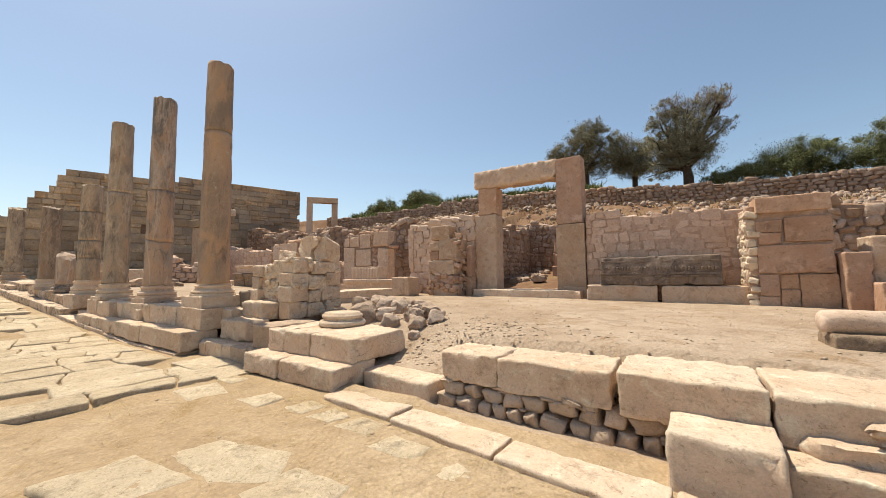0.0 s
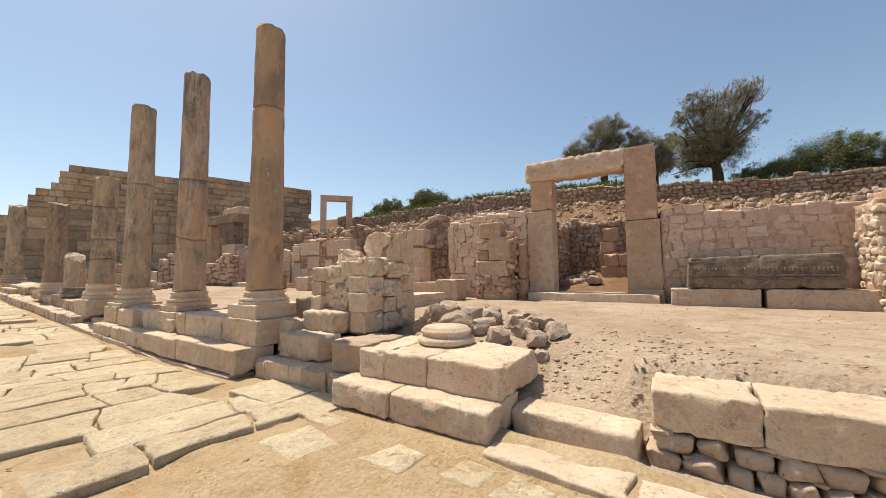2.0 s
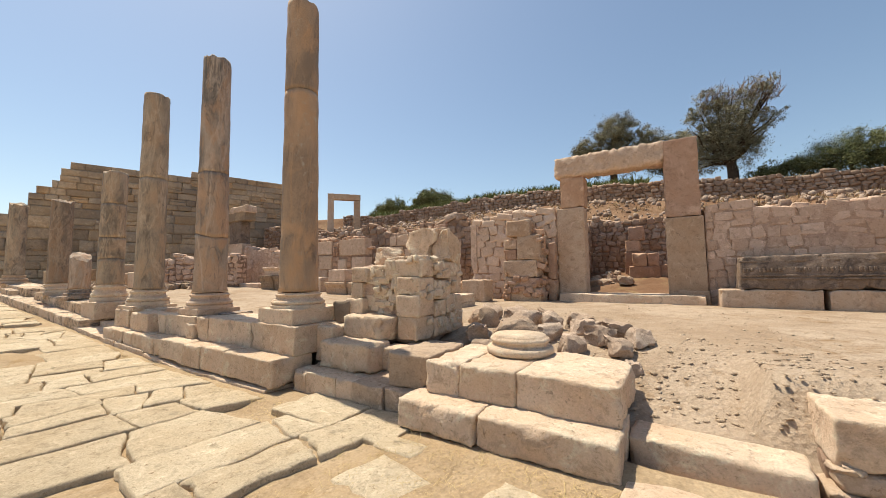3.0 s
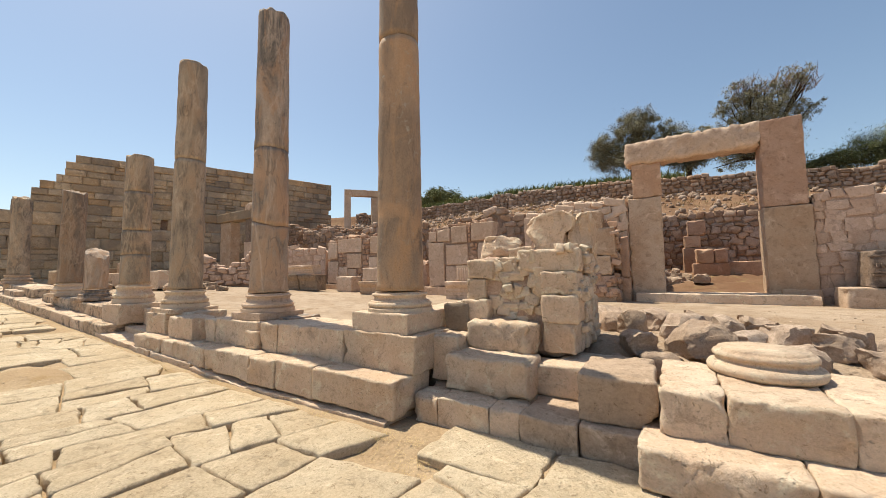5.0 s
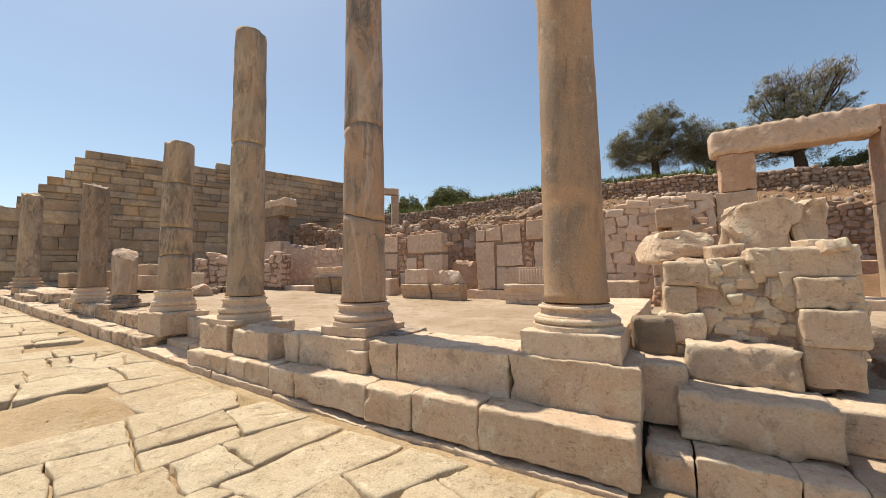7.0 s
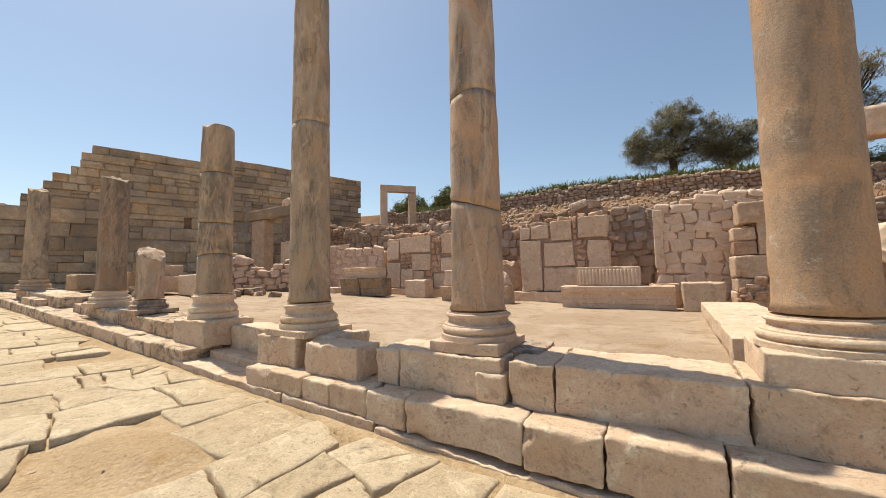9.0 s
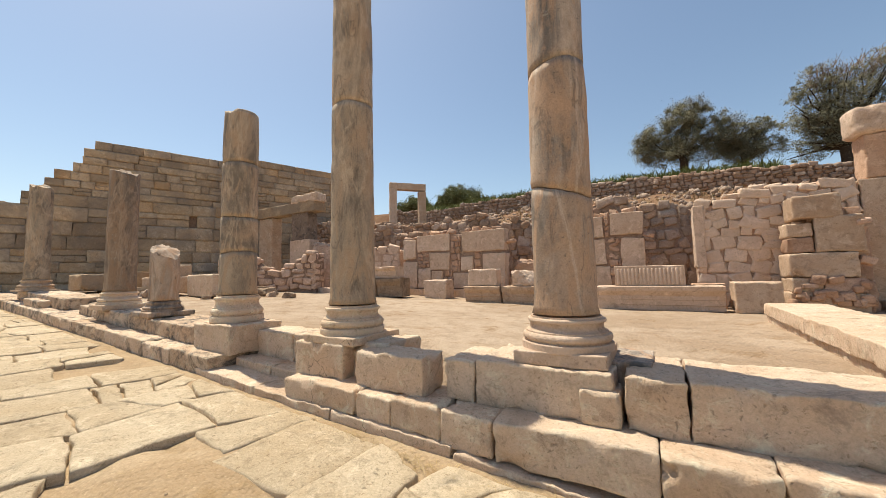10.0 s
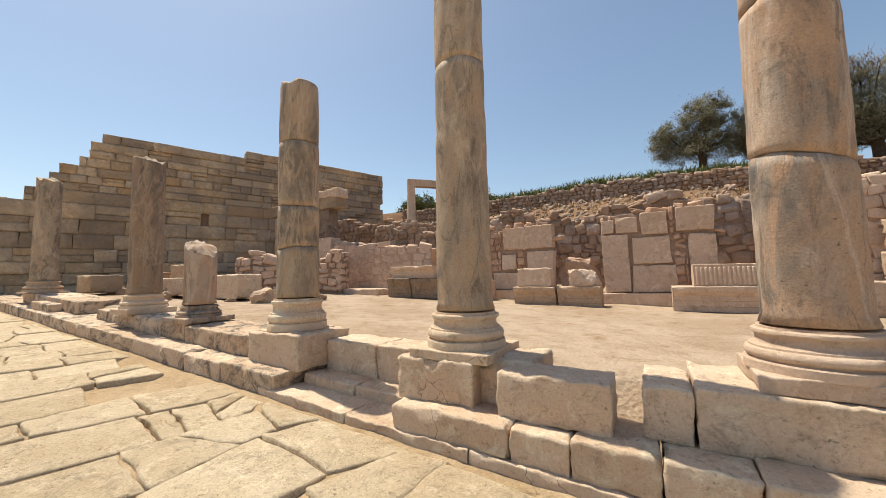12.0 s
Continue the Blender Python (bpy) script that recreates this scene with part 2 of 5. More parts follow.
SHAFT_GREY = veined("grey_veined_marble", (0.47, 0.375, 0.3), (0.17, 0.148, 0.13), (0.47, 0.305, 0.2), 1.7, (0.75, 0.55, 0.2), 0.5)
SHAFT_TAN = veined("tan_veined_marble", (0.47, 0.37, 0.272), (0.235, 0.188, 0.145), (0.47, 0.33, 0.22), 1.6, (0.6, 0.45, 0.2), 0.4)
GRANITE = veined("brown_mottled_granite", (0.36, 0.265, 0.19), (0.2, 0.152, 0.118), (0.33, 0.215, 0.14), 2.2, lichen=0.6)
EARTH = earth("dry_earth", (0.525, 0.405, 0.305), (0.42, 0.305, 0.215), (0.33, 0.215, 0.125), 0.8)
SAND = earth("blown_street_sand", (0.55, 0.41, 0.27), (0.46, 0.325, 0.2), (0.40, 0.27, 0.145), 0.8)
PEBBLE = limestone("stone_chips", (0.623, 0.490, 0.374), (0.545, 0.406, 0.288), (0.429, 0.328, 0.256), 0.2, 0.2, 0.1, True)
GRASS = leafy("fresh_grass", (0.15, 0.19, 0.07), (0.27, 0.28, 0.12))
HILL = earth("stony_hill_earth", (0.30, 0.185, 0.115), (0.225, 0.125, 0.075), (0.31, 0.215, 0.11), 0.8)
STRAW = leafy("dry_straw", (0.66, 0.49, 0.25), (0.54, 0.38, 0.17))
HILL_STRAW = leafy("brown_hill_straw", (0.40, 0.29, 0.15), (0.30, 0.20, 0.10))
OLIVE = leafy("olive_leaves", (0.189, 0.176, 0.108), (0.365, 0.331, 0.216), 0.8)
SHRUB = leafy("green_shrub_leaves", (0.106, 0.125, 0.050), (0.250, 0.250, 0.112), 0.8)
TWIG = leafy("dry_twigs", (0.20, 0.13, 0.09), (0.28, 0.19, 0.13))
BARK = limestone("bark", (0.086, 0.066, 0.047), (0.066, 0.047, 0.035), (0.039, 0.031, 0.023), 0.5, 0.1)


# ---------------------------------------------------------------- mesh helpers
def as_mesh(name, verts, faces, material, smooth=False):
    me = bpy.data.meshes.new(name)
    me.from_pydata([tuple(v) for v in verts], [], faces)
    me.materials.append(material)
    if smooth:
        me.polygons.foreach_set("use_smooth", [True] * len(me.polygons))
    me.update()
    return me


def part(name, me, parent, label="", m=None, scale=None):
    ob = new(name, me)
    ob.parent = parent
    if m is not None:
        ob.matrix_basis = m
    if scale is not None:
        ob.scale = scale
    if label:
        tagged(ob, label)
    return ob


def thing(name, label, category, m=None, group="", kind=""):
    ob = new(name)
    if m is not None:
        ob.matrix_basis = m
    return tagged(ob, label, category, group, kind)


def axis_cuts(half, r, step):
    inner = max(half - r, half * 0.3)
    k = max(1, round(2 * inner / step))
    return [-half, -(half + inner) / 2, *[-inner + 2 * inner * i / k for i in range(k + 1)], (half + inner) / 2, half]


def block_data(sx, sy, sz, r=0.03, rough=0.008, seed=0, step=0.14, lean=0.0):
    """A worn stone block standing on z = 0: edges rounded unevenly and chipped, faces slightly hollow."""
    hx, hy, hz = sx / 2, sy / 2, sz / 2
    r = min(r, hx * 0.6, hy * 0.6, hz * 0.6)
    cuts = [axis_cuts(h, r, step) for h in (hx, hy, hz)]
    half = (hx, hy, hz)
    index, verts, faces = {}, [], []
    off = Vector((seed * 7.31 % 91, seed * 3.77 % 83, seed * 1.93 % 71))

    def vert(p):
        key = (round(p[0], 4), round(p[1], 4), round(p[2], 4))
        if key not in index:
            index[key] = len(verts)
            q = Vector(p)
            big = noise.noise(q * 2.3 + off)
            chip = max(0.0, noise.noise(q * 5.0 + off * 1.7) - 0.12)
            rr = r * (0.3 + 0.5 * max(0.0, big)) + chip * chip * r * 14.0
            inner = Vector([max(-(h - min(rr, h * 0.8)), min(h - min(rr, h * 0.8), c)) for c, h in zip(q, half)])
            d = q - inner
            if d.length > 1e-6:
                q = inner + d.normalized() * min(rr, d.length)
            w = noise.noise_vector(q * 3.1 + off) * rough * 0.9 + noise.noise_vector(q * 10.0 + off) * rough * 0.8 + noise.noise_vector(q * 26.0 + off) * rough * 0.75
            q = q + w
            q.x += lean * noise.noise(Vector((q.y * 0.8, q.z * 0.8, seed)))
            verts.append((q.x, q.y, q.z + hz))
        return index[key]

    for ax in range(3):
        u, v = [a for a in range(3) if a != ax]
        for sign in (-1, 1):
            for i in range(len(cuts[u]) - 1):
                for j in range(len(cuts[v]) - 1):
                    q = []
                    for a, b in ((i, j), (i + 1, j), (i + 1, j + 1), (i, j + 1)):
                        p = [0, 0, 0]
                        p[ax], p[u], p[v] = sign * half[ax], cuts[u][a], cuts[v][b]
                        q.append(vert(p))
                    flip = (sign > 0) == (ax == 1)
                    faces.append(tuple(reversed(q)) if flip else tuple(q))
    return verts, faces


SEED = [0]


def block(name, material, x0, x1, y0, y1, z0, z1, parent=None, r=0.03, rough=0.009, label="", turn=0.0, tilt=(0, 0), step=0.08):
    """A worn block between the given planes."""
    SEED[0] += 1
    v, f = block_data(x1 - x0, y1 - y0, z1 - z0, r, rough, SEED[0], step)
    me = as_mesh(name, v, f, material, True)
    m = pose((x0 + x1) / 2, (y0 + y1) / 2, z0, tilt[0], tilt[1], turn)
    ob = part(name, me, parent, "", m)
    if label:
        tagged(ob, label)
    return ob


def stone_variants(material, count, boxy=0.75, rough=0.1, name="stone"):
    """Unit stones, one metre each way about their middle."""
    out = []
    for k in range(count):
        index, verts, faces = {}, [], []
        c = (-0.5, -0.3, 0.3, 0.5)
        off = Vector((k * 5.3 + 1, k * 2.9, k * 8.1))

        def vert(p):
            key = tuple(round(a, 3) for a in p)
            if key not in index:
                index[key] = len(verts)
                q = Vector(p)
                ball = q.normalized() * 0.56
                q = q * boxy + ball * (1 - boxy)
                q += noise.noise_vector(q * 1.7 + off) * rough + noise.noise_vector(q * 4.5 + off) * rough * 0.4
                verts.append(q)
            return index[key]
        for ax in range(3):
            u, w = [a for a in range(3) if a != ax]
            for sign in (-1, 1):
                for i in range(3):
                    for j in range(3):
                        q = []
                        for a, b in ((i, j), (i + 1, j), (i + 1, j + 1), (i, j + 1)):
                            p = [0, 0, 0]
                            p[ax], p[u], p[w] = sign * 0.5, c[a], c[b]
                            q.append(vert(p))
                        flip = (sign > 0) == (ax == 1)
                        faces.append(tuple(reversed(q)) if flip else tuple(q))
        out.append(as_mesh(name, verts, faces, material, True))
    return out


RUBBLE_SET = stone_variants(RUBBLE, 12, 0.48, 0.2)
ROSE_SET = stone_variants(ROSE, 10, 0.55, 0.17)
ASHLAR_SET = stone_variants(WEATHERED, 10, 0.972, 0.028)
CREAM_SET = stone_variants(CREAM, 8, 0.62, 0.17)
WALL_SET = stone_variants(WALLSTONE, 10, 0.5, 0.18)
ROUND_SET = stone_variants(SHADE_TAN, 8, 0.45, 0.2)
RUBBLE_DARK = stone_variants(DARK_SLAB, 4, 0.7, 0.12, "tooth")
FAR_SET = stone_variants(RUBBLE, 10, 0.36, 0.22)


def joined(name, pieces, material, parent):
    """Many stones as one mesh."""
    verts, faces, base = [], [], 0
    for me, m in pieces:
        verts += [m @ v.co for v in me.vertices]
        faces += [tuple(base + i for i in p.vertices) for p in me.polygons]
        base += len(me.vertices)
    return tagged(part(name, as_mesh(name, verts, faces, material, True), parent), kind="stuff")


def laid_stones(rng, length, z0, top, course, width, jitter=0.25):
    """Courses of uneven stones: yields middle s, middle z, width, height."""
    z = z0
    tallest = max(top(length * i / 20) for i in range(21))
    while z < tallest:
        h = course * rng.uniform(1 - jitter, 1 + jitter)
        s = -rng.uniform(0, width * 0.6)
        while s < length:
            w = width * rng.uniform(0.55, 1.5)
            a, b = max(s, 0.0), min(s + w, length)
            mid = (a + b) / 2
            if b - a > width * 0.25 and z + h * 0.6 < top(mid):
                if w > width * 1.0 and h > course * 0.9 and rng.random() < 0.18:
                    yield mid, z + h * 0.25, b - a, h * 0.5
                    yield mid, z + h * 0.75, b - a, h * 0.5
                else:
                    yield mid, z + h / 2, b - a, h
            s += w
        z += h


def rubble_wall(name, label, x, y, turn, length, z0, top, thick, course, width, seed, stones=None, core=None, proud=0.06, gap=0.94, jitter=0.3, wobble=4.0, depth=0.3, both=False, kind="structure", category="wall", ends=True, limit=300, spin=14.0):
    """A wall of single stones laid in rough courses against a core; it runs from (x, y) along turn, its face on the right."""
    rng = random.Random(seed)
    stones = stones or RUBBLE_SET
    core = core or MORTAR
    wall = thing(name, label, category, pose(x, y, 0, 0, 0, turn), "", kind)
    k = max(2, int(length / 0.4))
    verts, faces = [], []
    for i in range(k + 1):
        s = length * i / k
        t = max(z0 + 0.1, top(s) - course * 0.45)
        for yy, zz in ((proud, z0 - 0.3), (proud, t), (thick, t), (thick, z0 - 0.3)):
            n = noise.noise(Vector((s * 1.7, zz * 1.7, seed))) * 0.03
            verts.append((s, yy + n, zz + n))
    for i in range(k):
        for j in range(4):
            a, b = 4 * i + j, 4 * i + (j + 1) % 4
            faces.append((a, b, b + 4, a + 4))
    faces += [(3, 2, 1, 0), tuple(4 * k + j for j in range(4))]
    part("core", as_mesh("core", verts, faces, core), wall, "earthy mortar core")
    pieces = []

    def add(m):
        pieces.append((rng.choice(stones), m))
    for s, z, w, h in laid_stones(rng, length, z0, top, course, width, jitter):
        d = depth * rng.uniform(0.85, 1.15)
        turn3 = (radians(rng.uniform(-wobble, wobble)), radians(rng.uniform(-spin, spin)), radians(rng.uniform(-wobble, wobble)))
        add(Matrix.LocRotScale((s, d / 2 - rng.uniform(0, proud * 0.5), z + rng.uniform(-0.16, 0.16) * h), Euler(turn3), (w * gap * rng.uniform(0.9, 1.08), d, h * gap * rng.uniform(0.88, 1.3))))
    for s_end, face in ((0.0, -1), (length, 1)) if ends else ():
        for s, z, w, h in laid_stones(rng, thick, z0, lambda q: top(s_end), course, width, jitter):
            add(Matrix.LocRotScale((s_end - face * 0.1, s, z), Euler([radians(rng.uniform(-wobble, wobble)) for _ in range(3)]), (depth * 0.8, w * gap, h * gap)))
    s = width * 0.4
    while s < length - width * 0.3:
        w = width * rng.uniform(0.6, 1.3)
        add(Matrix.LocRotScale((s, thick * 0.55, top(s) - course * 0.42), Euler([radians(rng.uniform(-9, 9)) for _ in range(3)]), (w, thick * 0.8, course * 0.7)))
        s += w
    pieces.sort(key=lambda p: abs(p[1].translation.x - length / 2))
    for me, m in pieces[:limit]:
        part("stone", me, wall, "", m)
    if len(pieces) > limit:
        joined("stones", pieces[limit:], RUBBLE_JOINED, wall)
    return wall


def lathe(profile, segments=40, wave=0.0, seed=0, tilt_top=0.0):
    """Turned solid: profile of (radius, z) from bottom to top, closed at both ends."""
    verts, faces = [], []
    for k, (r, z) in enumerate(profile):
        for i in range(segments):
            a = 2 * math.pi * i / segments
            p = Vector((math.cos(a) * r, math.sin(a) * r, z))
            n = noise.noise(p * 3.0 + Vector((seed * 9.1, seed, 0))) * wave + noise.noise(p * 9.0 + Vector((seed, 0, 0))) * wave * 0.5
            chip = max(0.0, noise.noise(p * 4.2 + Vector((0, seed * 5.0, 0))) - 0.38) * wave * 5
            s = 1 + (n - chip) / max(r, 0.05)
            dz = tilt_top * p.x if k >= len(profile) - 3 else 0
            verts.append((p.x * s, p.y * s, z + dz))
    for k in range(len(profile) - 1):
        for i in range(segments):
            j = (i + 1) % segments
            faces.append((k * segments + i, k * segments + j, (k + 1) * segments + j, (k + 1) * segments + i))
    faces.append(tuple(reversed(range(segments))))
    faces.append(tuple((len(profile) - 1) * segments + i for i in range(segments)))
    return verts, faces


def tube(points, radii, sides=8):
    verts, faces = [], []
    for k, p in enumerate(points):
        d = (points[min(k + 1, len(points) - 1)] - points[max(k - 1, 0)]).normalized()
        u = d.orthogonal().normalized()
        v = d.cross(u)
        for i in range(sides):
            a = 2 * math.pi * i / sides
            verts.append(p + (u * math.cos(a) + v * math.sin(a)) * radii[k])
    for k in range(len(points) - 1):
        for i in range(sides):
            j = (i + 1) % sides
            faces.append((k * sides + i, k * sides + j, (k + 1) * sides + j, (k + 1) * sides + i))
    return verts, faces


# ---------------------------------------------------------------- levels
def smooth(a, b, v):
    t = min(1.0, max(0.0, (v - a) / (b - a)))
    return t * t * (3 - 2 * t)


def pave(x):
    """Level of the street: nearly flat, then rising along the colonnade."""
    u = -(x + 8.8)
    return -0.15 + 0.043 * (u + math.sqrt(u * u + 1.0)) / 2


def floor_level(x):
    """Level of the earth floor behind the columns."""
    return 0.44 + 0.028 * max(0.0, -x - 9.5)


def crest(x):
    return float(np.interp(x, (-60, -40, -21.6, -18.4, -11.2, -5, -0.4, 3.2, 8.1, 30), (9.0, 7.5, 5.9, 6.1, 6.3, 6.1, 5.7, 5.4, 5.3, 5.3)))


def sandy(x, y):
    """How far blown sand fills the joints of the street, 0 to 1."""
    pit = smooth(-4.5, -3.9, x) * (1 - smooth(0.3, 1.2, x)) * smooth(-0.2, 0.3, y)
    pool = max(0.0, 1.25 - ((x + 11.0) / 0.75) ** 2 - ((y - 0.85) / 0.3) ** 2, 1.25 - ((x + 4.9) / 0.6) ** 2 - ((y - 0.1) / 0.2) ** 2)
    drift = smooth(0.1, 0.5, noise.noise(Vector((x * 0.9, y * 1.3, 7.7)))) * 0.6
    foot = 0.75 * smooth(1.75, 2.0, y)
    return max(pit, min(1.0, pool), drift, foot)


def ground_level(x, y):
    p, f = pave(x), floor_level(x)
    if y < 2.5:
        z = p - 0.08 + 0.086 * sandy(x, y)
        if -2.6 < x < -1.5:
            z += 0.07 * smooth(2.0, 2.3, y)
    elif y < 10.2:
        start = 2.75 + (0.0 if x < -4.6 else 0.15)
        end = 2.95 if x < -5.6 else 4.2
        low = p - 0.03
        if x > -1.6:
            low, start, end = p - 0.03, 2.75, 3.2
        elif x > -4.0:
            low, start = p - 0.03 + (0.045 - p) * smooth(2.62, 2.8, y), 2.8
        z = low + (f - 0.02 - low) * smooth(start, end, y)
    else:
        back = 12.2 if x < -6.6 else 15.2
        if x > 2.3:
            back = 12.3
        hill = float(np.interp(y, (back, back + 0.3, 20.4, 21.4, 22.0, 22.3, 30, 36, 50, 90, 300), (1.1, 2.6, crest(x) - 1.2, crest(x) - 1.05, crest(x) - 0.3, crest(x), crest(x) + 1.0, crest(x) + 1.8, crest(x) + 3.0, crest(x) + 3.0, 6)))
        inside = f + 0.15 + (y - 10.2) * 0.12
        z = inside if y < back else hill
        west = smooth(-22.5, -19.0, x) if y < 19 else smooth(-70, -24, x)
        z = (1 - west) * 1.3 + west * z if y < 19 else (1 - west) * (0.45 * z + 0.6) + west * z
    n = 0.02 * noise.noise(Vector((x * 1.1, y * 1.1, 0))) + 0.012 * noise.noise(Vector((x * 4.0, y * 4.0, 3)))
    return z + n * (1.0 if y < 11 else 6.0)


def spaced(fine0, fine1, step, reach):
    out = list(np.arange(fine0, fine1 + 1e-6, step))
    d, lo, hi = step, fine0, fine1
    while lo > -reach or hi < reach:
        d *= 1.22
        lo, hi = lo - d, hi + d
        out = [lo] + out + [hi]
    return out


gx, gy = spaced(-15.0, 3.5, 0.16, 2500), spaced(-1.0, 10.6, 0.14, 2500)
gy = sorted(set([round(v, 4) for v in gy] + [12.0, 12.2, 12.35, 12.5, 15.0, 15.2, 15.35, 15.5, 20.4, 21.2, 21.4, 21.8, 22.0, 22.3]))
gv = [(x, y, ground_level(x, y)) for y in gy for x in gx]
nx = len(gx)
gf = [(j * nx + i, j * nx + i + 1, (j + 1) * nx + i + 1, (j + 1) * nx + i) for j in range(len(gy) - 1) for i in range(nx - 1)]
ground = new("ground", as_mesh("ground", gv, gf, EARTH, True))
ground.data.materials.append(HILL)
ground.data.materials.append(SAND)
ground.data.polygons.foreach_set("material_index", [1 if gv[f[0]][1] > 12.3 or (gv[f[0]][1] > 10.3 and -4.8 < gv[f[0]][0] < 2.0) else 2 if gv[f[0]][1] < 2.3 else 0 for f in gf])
tagged(ground, "dry tan earth with pebbles and straw, rising to a hill", "ground", "", "structure")

# ---------------------------------------------------------------- steps under the colonnade
stylobate = thing("stylobate", "worn cream limestone step blocks under the columns", "step", kind="structure")


def run(material, cuts, y0, y1, zlow, ztop, seed, r=0.035, gap=0.012, name="block", parent=None, wander=0.015, turn=0.0):
    """A row of blocks with joints at the given x."""
    rng = random.Random(seed)
    for a, b in zip(cuts[:-1], cuts[1:]):
        m = (a + b) / 2
        block(name, material, a + gap / 2, b - gap / 2, y0 + rng.uniform(-wander, wander), y1, zlow(m), ztop(m) + rng.uniform(-wander, wander) * 0.7, parent or stylobate, r * 0.9, 0.013, "", turn + rng.uniform(-0.35, 0.35), (rng.uniform(-0.7, 0.7), math.degrees(math.atan2(ztop(a) - ztop(b), b - a)) + rng.uniform(-0.5, 0.5)), 0.036)


# low footing course in front of and below the steps
run(CREAM, [-13.4, -12.1, -10.9, -9.6, -8.2, -7.3, -6.1], 2.09, 2.6, lambda x: pave(x) - 0.2, lambda x: pave(x) + (0.065 if x < -9 else 0.02), 3, 0.02, wander=0.006)
# projecting step in front of the three tall columns
run(CREAM, [-11.6, -10.6, -10.2, -9.71, -9.27, -8.25, -7.72, -7.1, -6.04], 2.12, 2.68, lambda x: pave(x) + 0.04, lambda x: 0.215, 5, 0.045, 0.014)
# pedestal course on it
run(CREAM, [-11.68, -10.94], 2.3, 3.05, lambda x: 0.2, lambda x: 0.56, 7, 0.05)
run(CREAM, [-10.74, -9.96], 2.28, 2.62, lambda x: 0.2, lambda x: 0.53, 8, 0.03)
run(CREAM, [-10.98, -10.5], 2.46, 3.05, lambda x: 0.2, lambda x: 0.58, 9, 0.09)
run(CREAM, [-9.8, -9.53], 2.36, 2.95, lambda x: 0.2, lambda x: 0.54, 10, 0.05)
run(CREAM, [-9.52, -8.5], 2.38, 3.15, lambda x: 0.2, lambda x: 0.55, 11, 0.03)
run(CREAM, [-8.72, -8.45], 2.34, 2.75, lambda x: 0.2, lambda x: 0.43, 12, 0.08)
run(SHAFT_GREY, [-8.7, -8.26], 2.7, 3.2, lambda x: 0.25, lambda x: 0.575, 13, 0.03)
run(CREAM, [-8.44, -8.08, -6.95, -6.02], 2.4, 3.1, lambda x: 0.2, lambda x: 0.55, 14, 0.025)
run(CREAM, [-6.06, -5.75], 2.72, 3.3, lambda x: 0.1, lambda x: 0.54, 15, 0.05)
# two set-back steps
run(CREAM, [-13.12, -12.34, -11.55], 2.45, 2.85, lambda x: pave(x) - 0.1, lambda x: pave(x) + 0.17, 16)
run(CREAM, [-13.05, -12.28, -11.7], 2.72, 3.2, lambda x: pave(x) + 0.1, lambda x: 0.52, 17)
# far step and pedestal course
far_cuts = [-29.0, -26.6, -24.5, -22.1, -20.3, -18.4, -16.6, -15.0, -14.15, -13.14]
run(KERBSTONE, far_cuts, 2.1, 2.8, lambda x: pave(x) - 0.1, lambda x: pave(x) + 0.215, 18, 0.04)
run(KERBSTONE, [-19.4, -18.7, -18.25, -17.9, -17.5], 2.45, 3.1, lambda x: pave(x) + 0.2, lambda x: pave(x) + 0.42, 19, 0.05)
run(KERBSTONE, [-17.5, -16.6, -16.25, -15.7, -14.9, -13.98], 2.4, 3.15, lambda x: pave(x) + 0.2, lambda x: pave(x) + 0.46, 20, 0.04)
run(CREAM, [-13.96, -13.04], 2.34, 3.1, lambda x: 0.25, lambda x: 0.62, 21, 0.03)
run(KERBSTONE, [-25.2, -23.9, -22.0, -20.6], 2.45, 3.2, lambda x: pave(x) + 0.2, lambda x: pave(x) + 0.5, 22, 0.05)
run(KERBSTONE, [-23.0, -21.6], 2.2, 2.5, lambda x: pave(x) + 0.2, lambda x: pave(x) + 0.38, 23, 0.05)

# broken end of the steps below the rubble pier
footing = thing("broken_footing", "stepped pale limestone footing blocks below the rubble pier", "step", kind="structure")
# right-hand blocks: cream stone, given a darker colour to paint the shade on them
run(SHADE_TAN, [-5.02, -4.6, -4.1], 2.38, 3.1, lambda x: -0.2, lambda x: 0.075, 32, 0.03, 0.012, "block", footing)
run(CREAM, [-6.02, -5.76, -5.28, -5.02], 2.38, 3.1, lambda x: -0.2, lambda x: 0.075, 31, 0.03, 0.012, "block", footing)
block("block", CREAM, -5.82, -5.02, 2.6, 3.0, 0.07, 0.39, footing, 0.05, 0.014, turn=-1.5, step=0.055)
block("block", CREAM, -5.1, -4.6, 2.85, 3.2, 0.07, 0.33, footing, 0.04, 0.014)
block("block", CREAM, -5.95, -5.7, 2.95, 3.3, 0.05, 0.4, footing, 0.05)
# shade put into the stone colour here too
block("block", SHADE_TAN, -4.62, -4.12, 2.48, 3.2, 0.07, 0.4, footing, 0.04, 0.012, turn=2, step=0.055)
block("block", CREAM, -4.9, -4.3, 3.0, 3.5, 0.1, 0.34, footing, 0.06)
block("block", CREAM, -5.76, -5.1, 2.92, 3.35, 0.37, 0.66, footing, 0.1, 0.025, turn=-2, step=0.06)
block("block", WEATHERED, -6.12, -5.82, 3.05, 3.4, 0.5, 0.82, footing, 0.09, 0.02, turn=5)

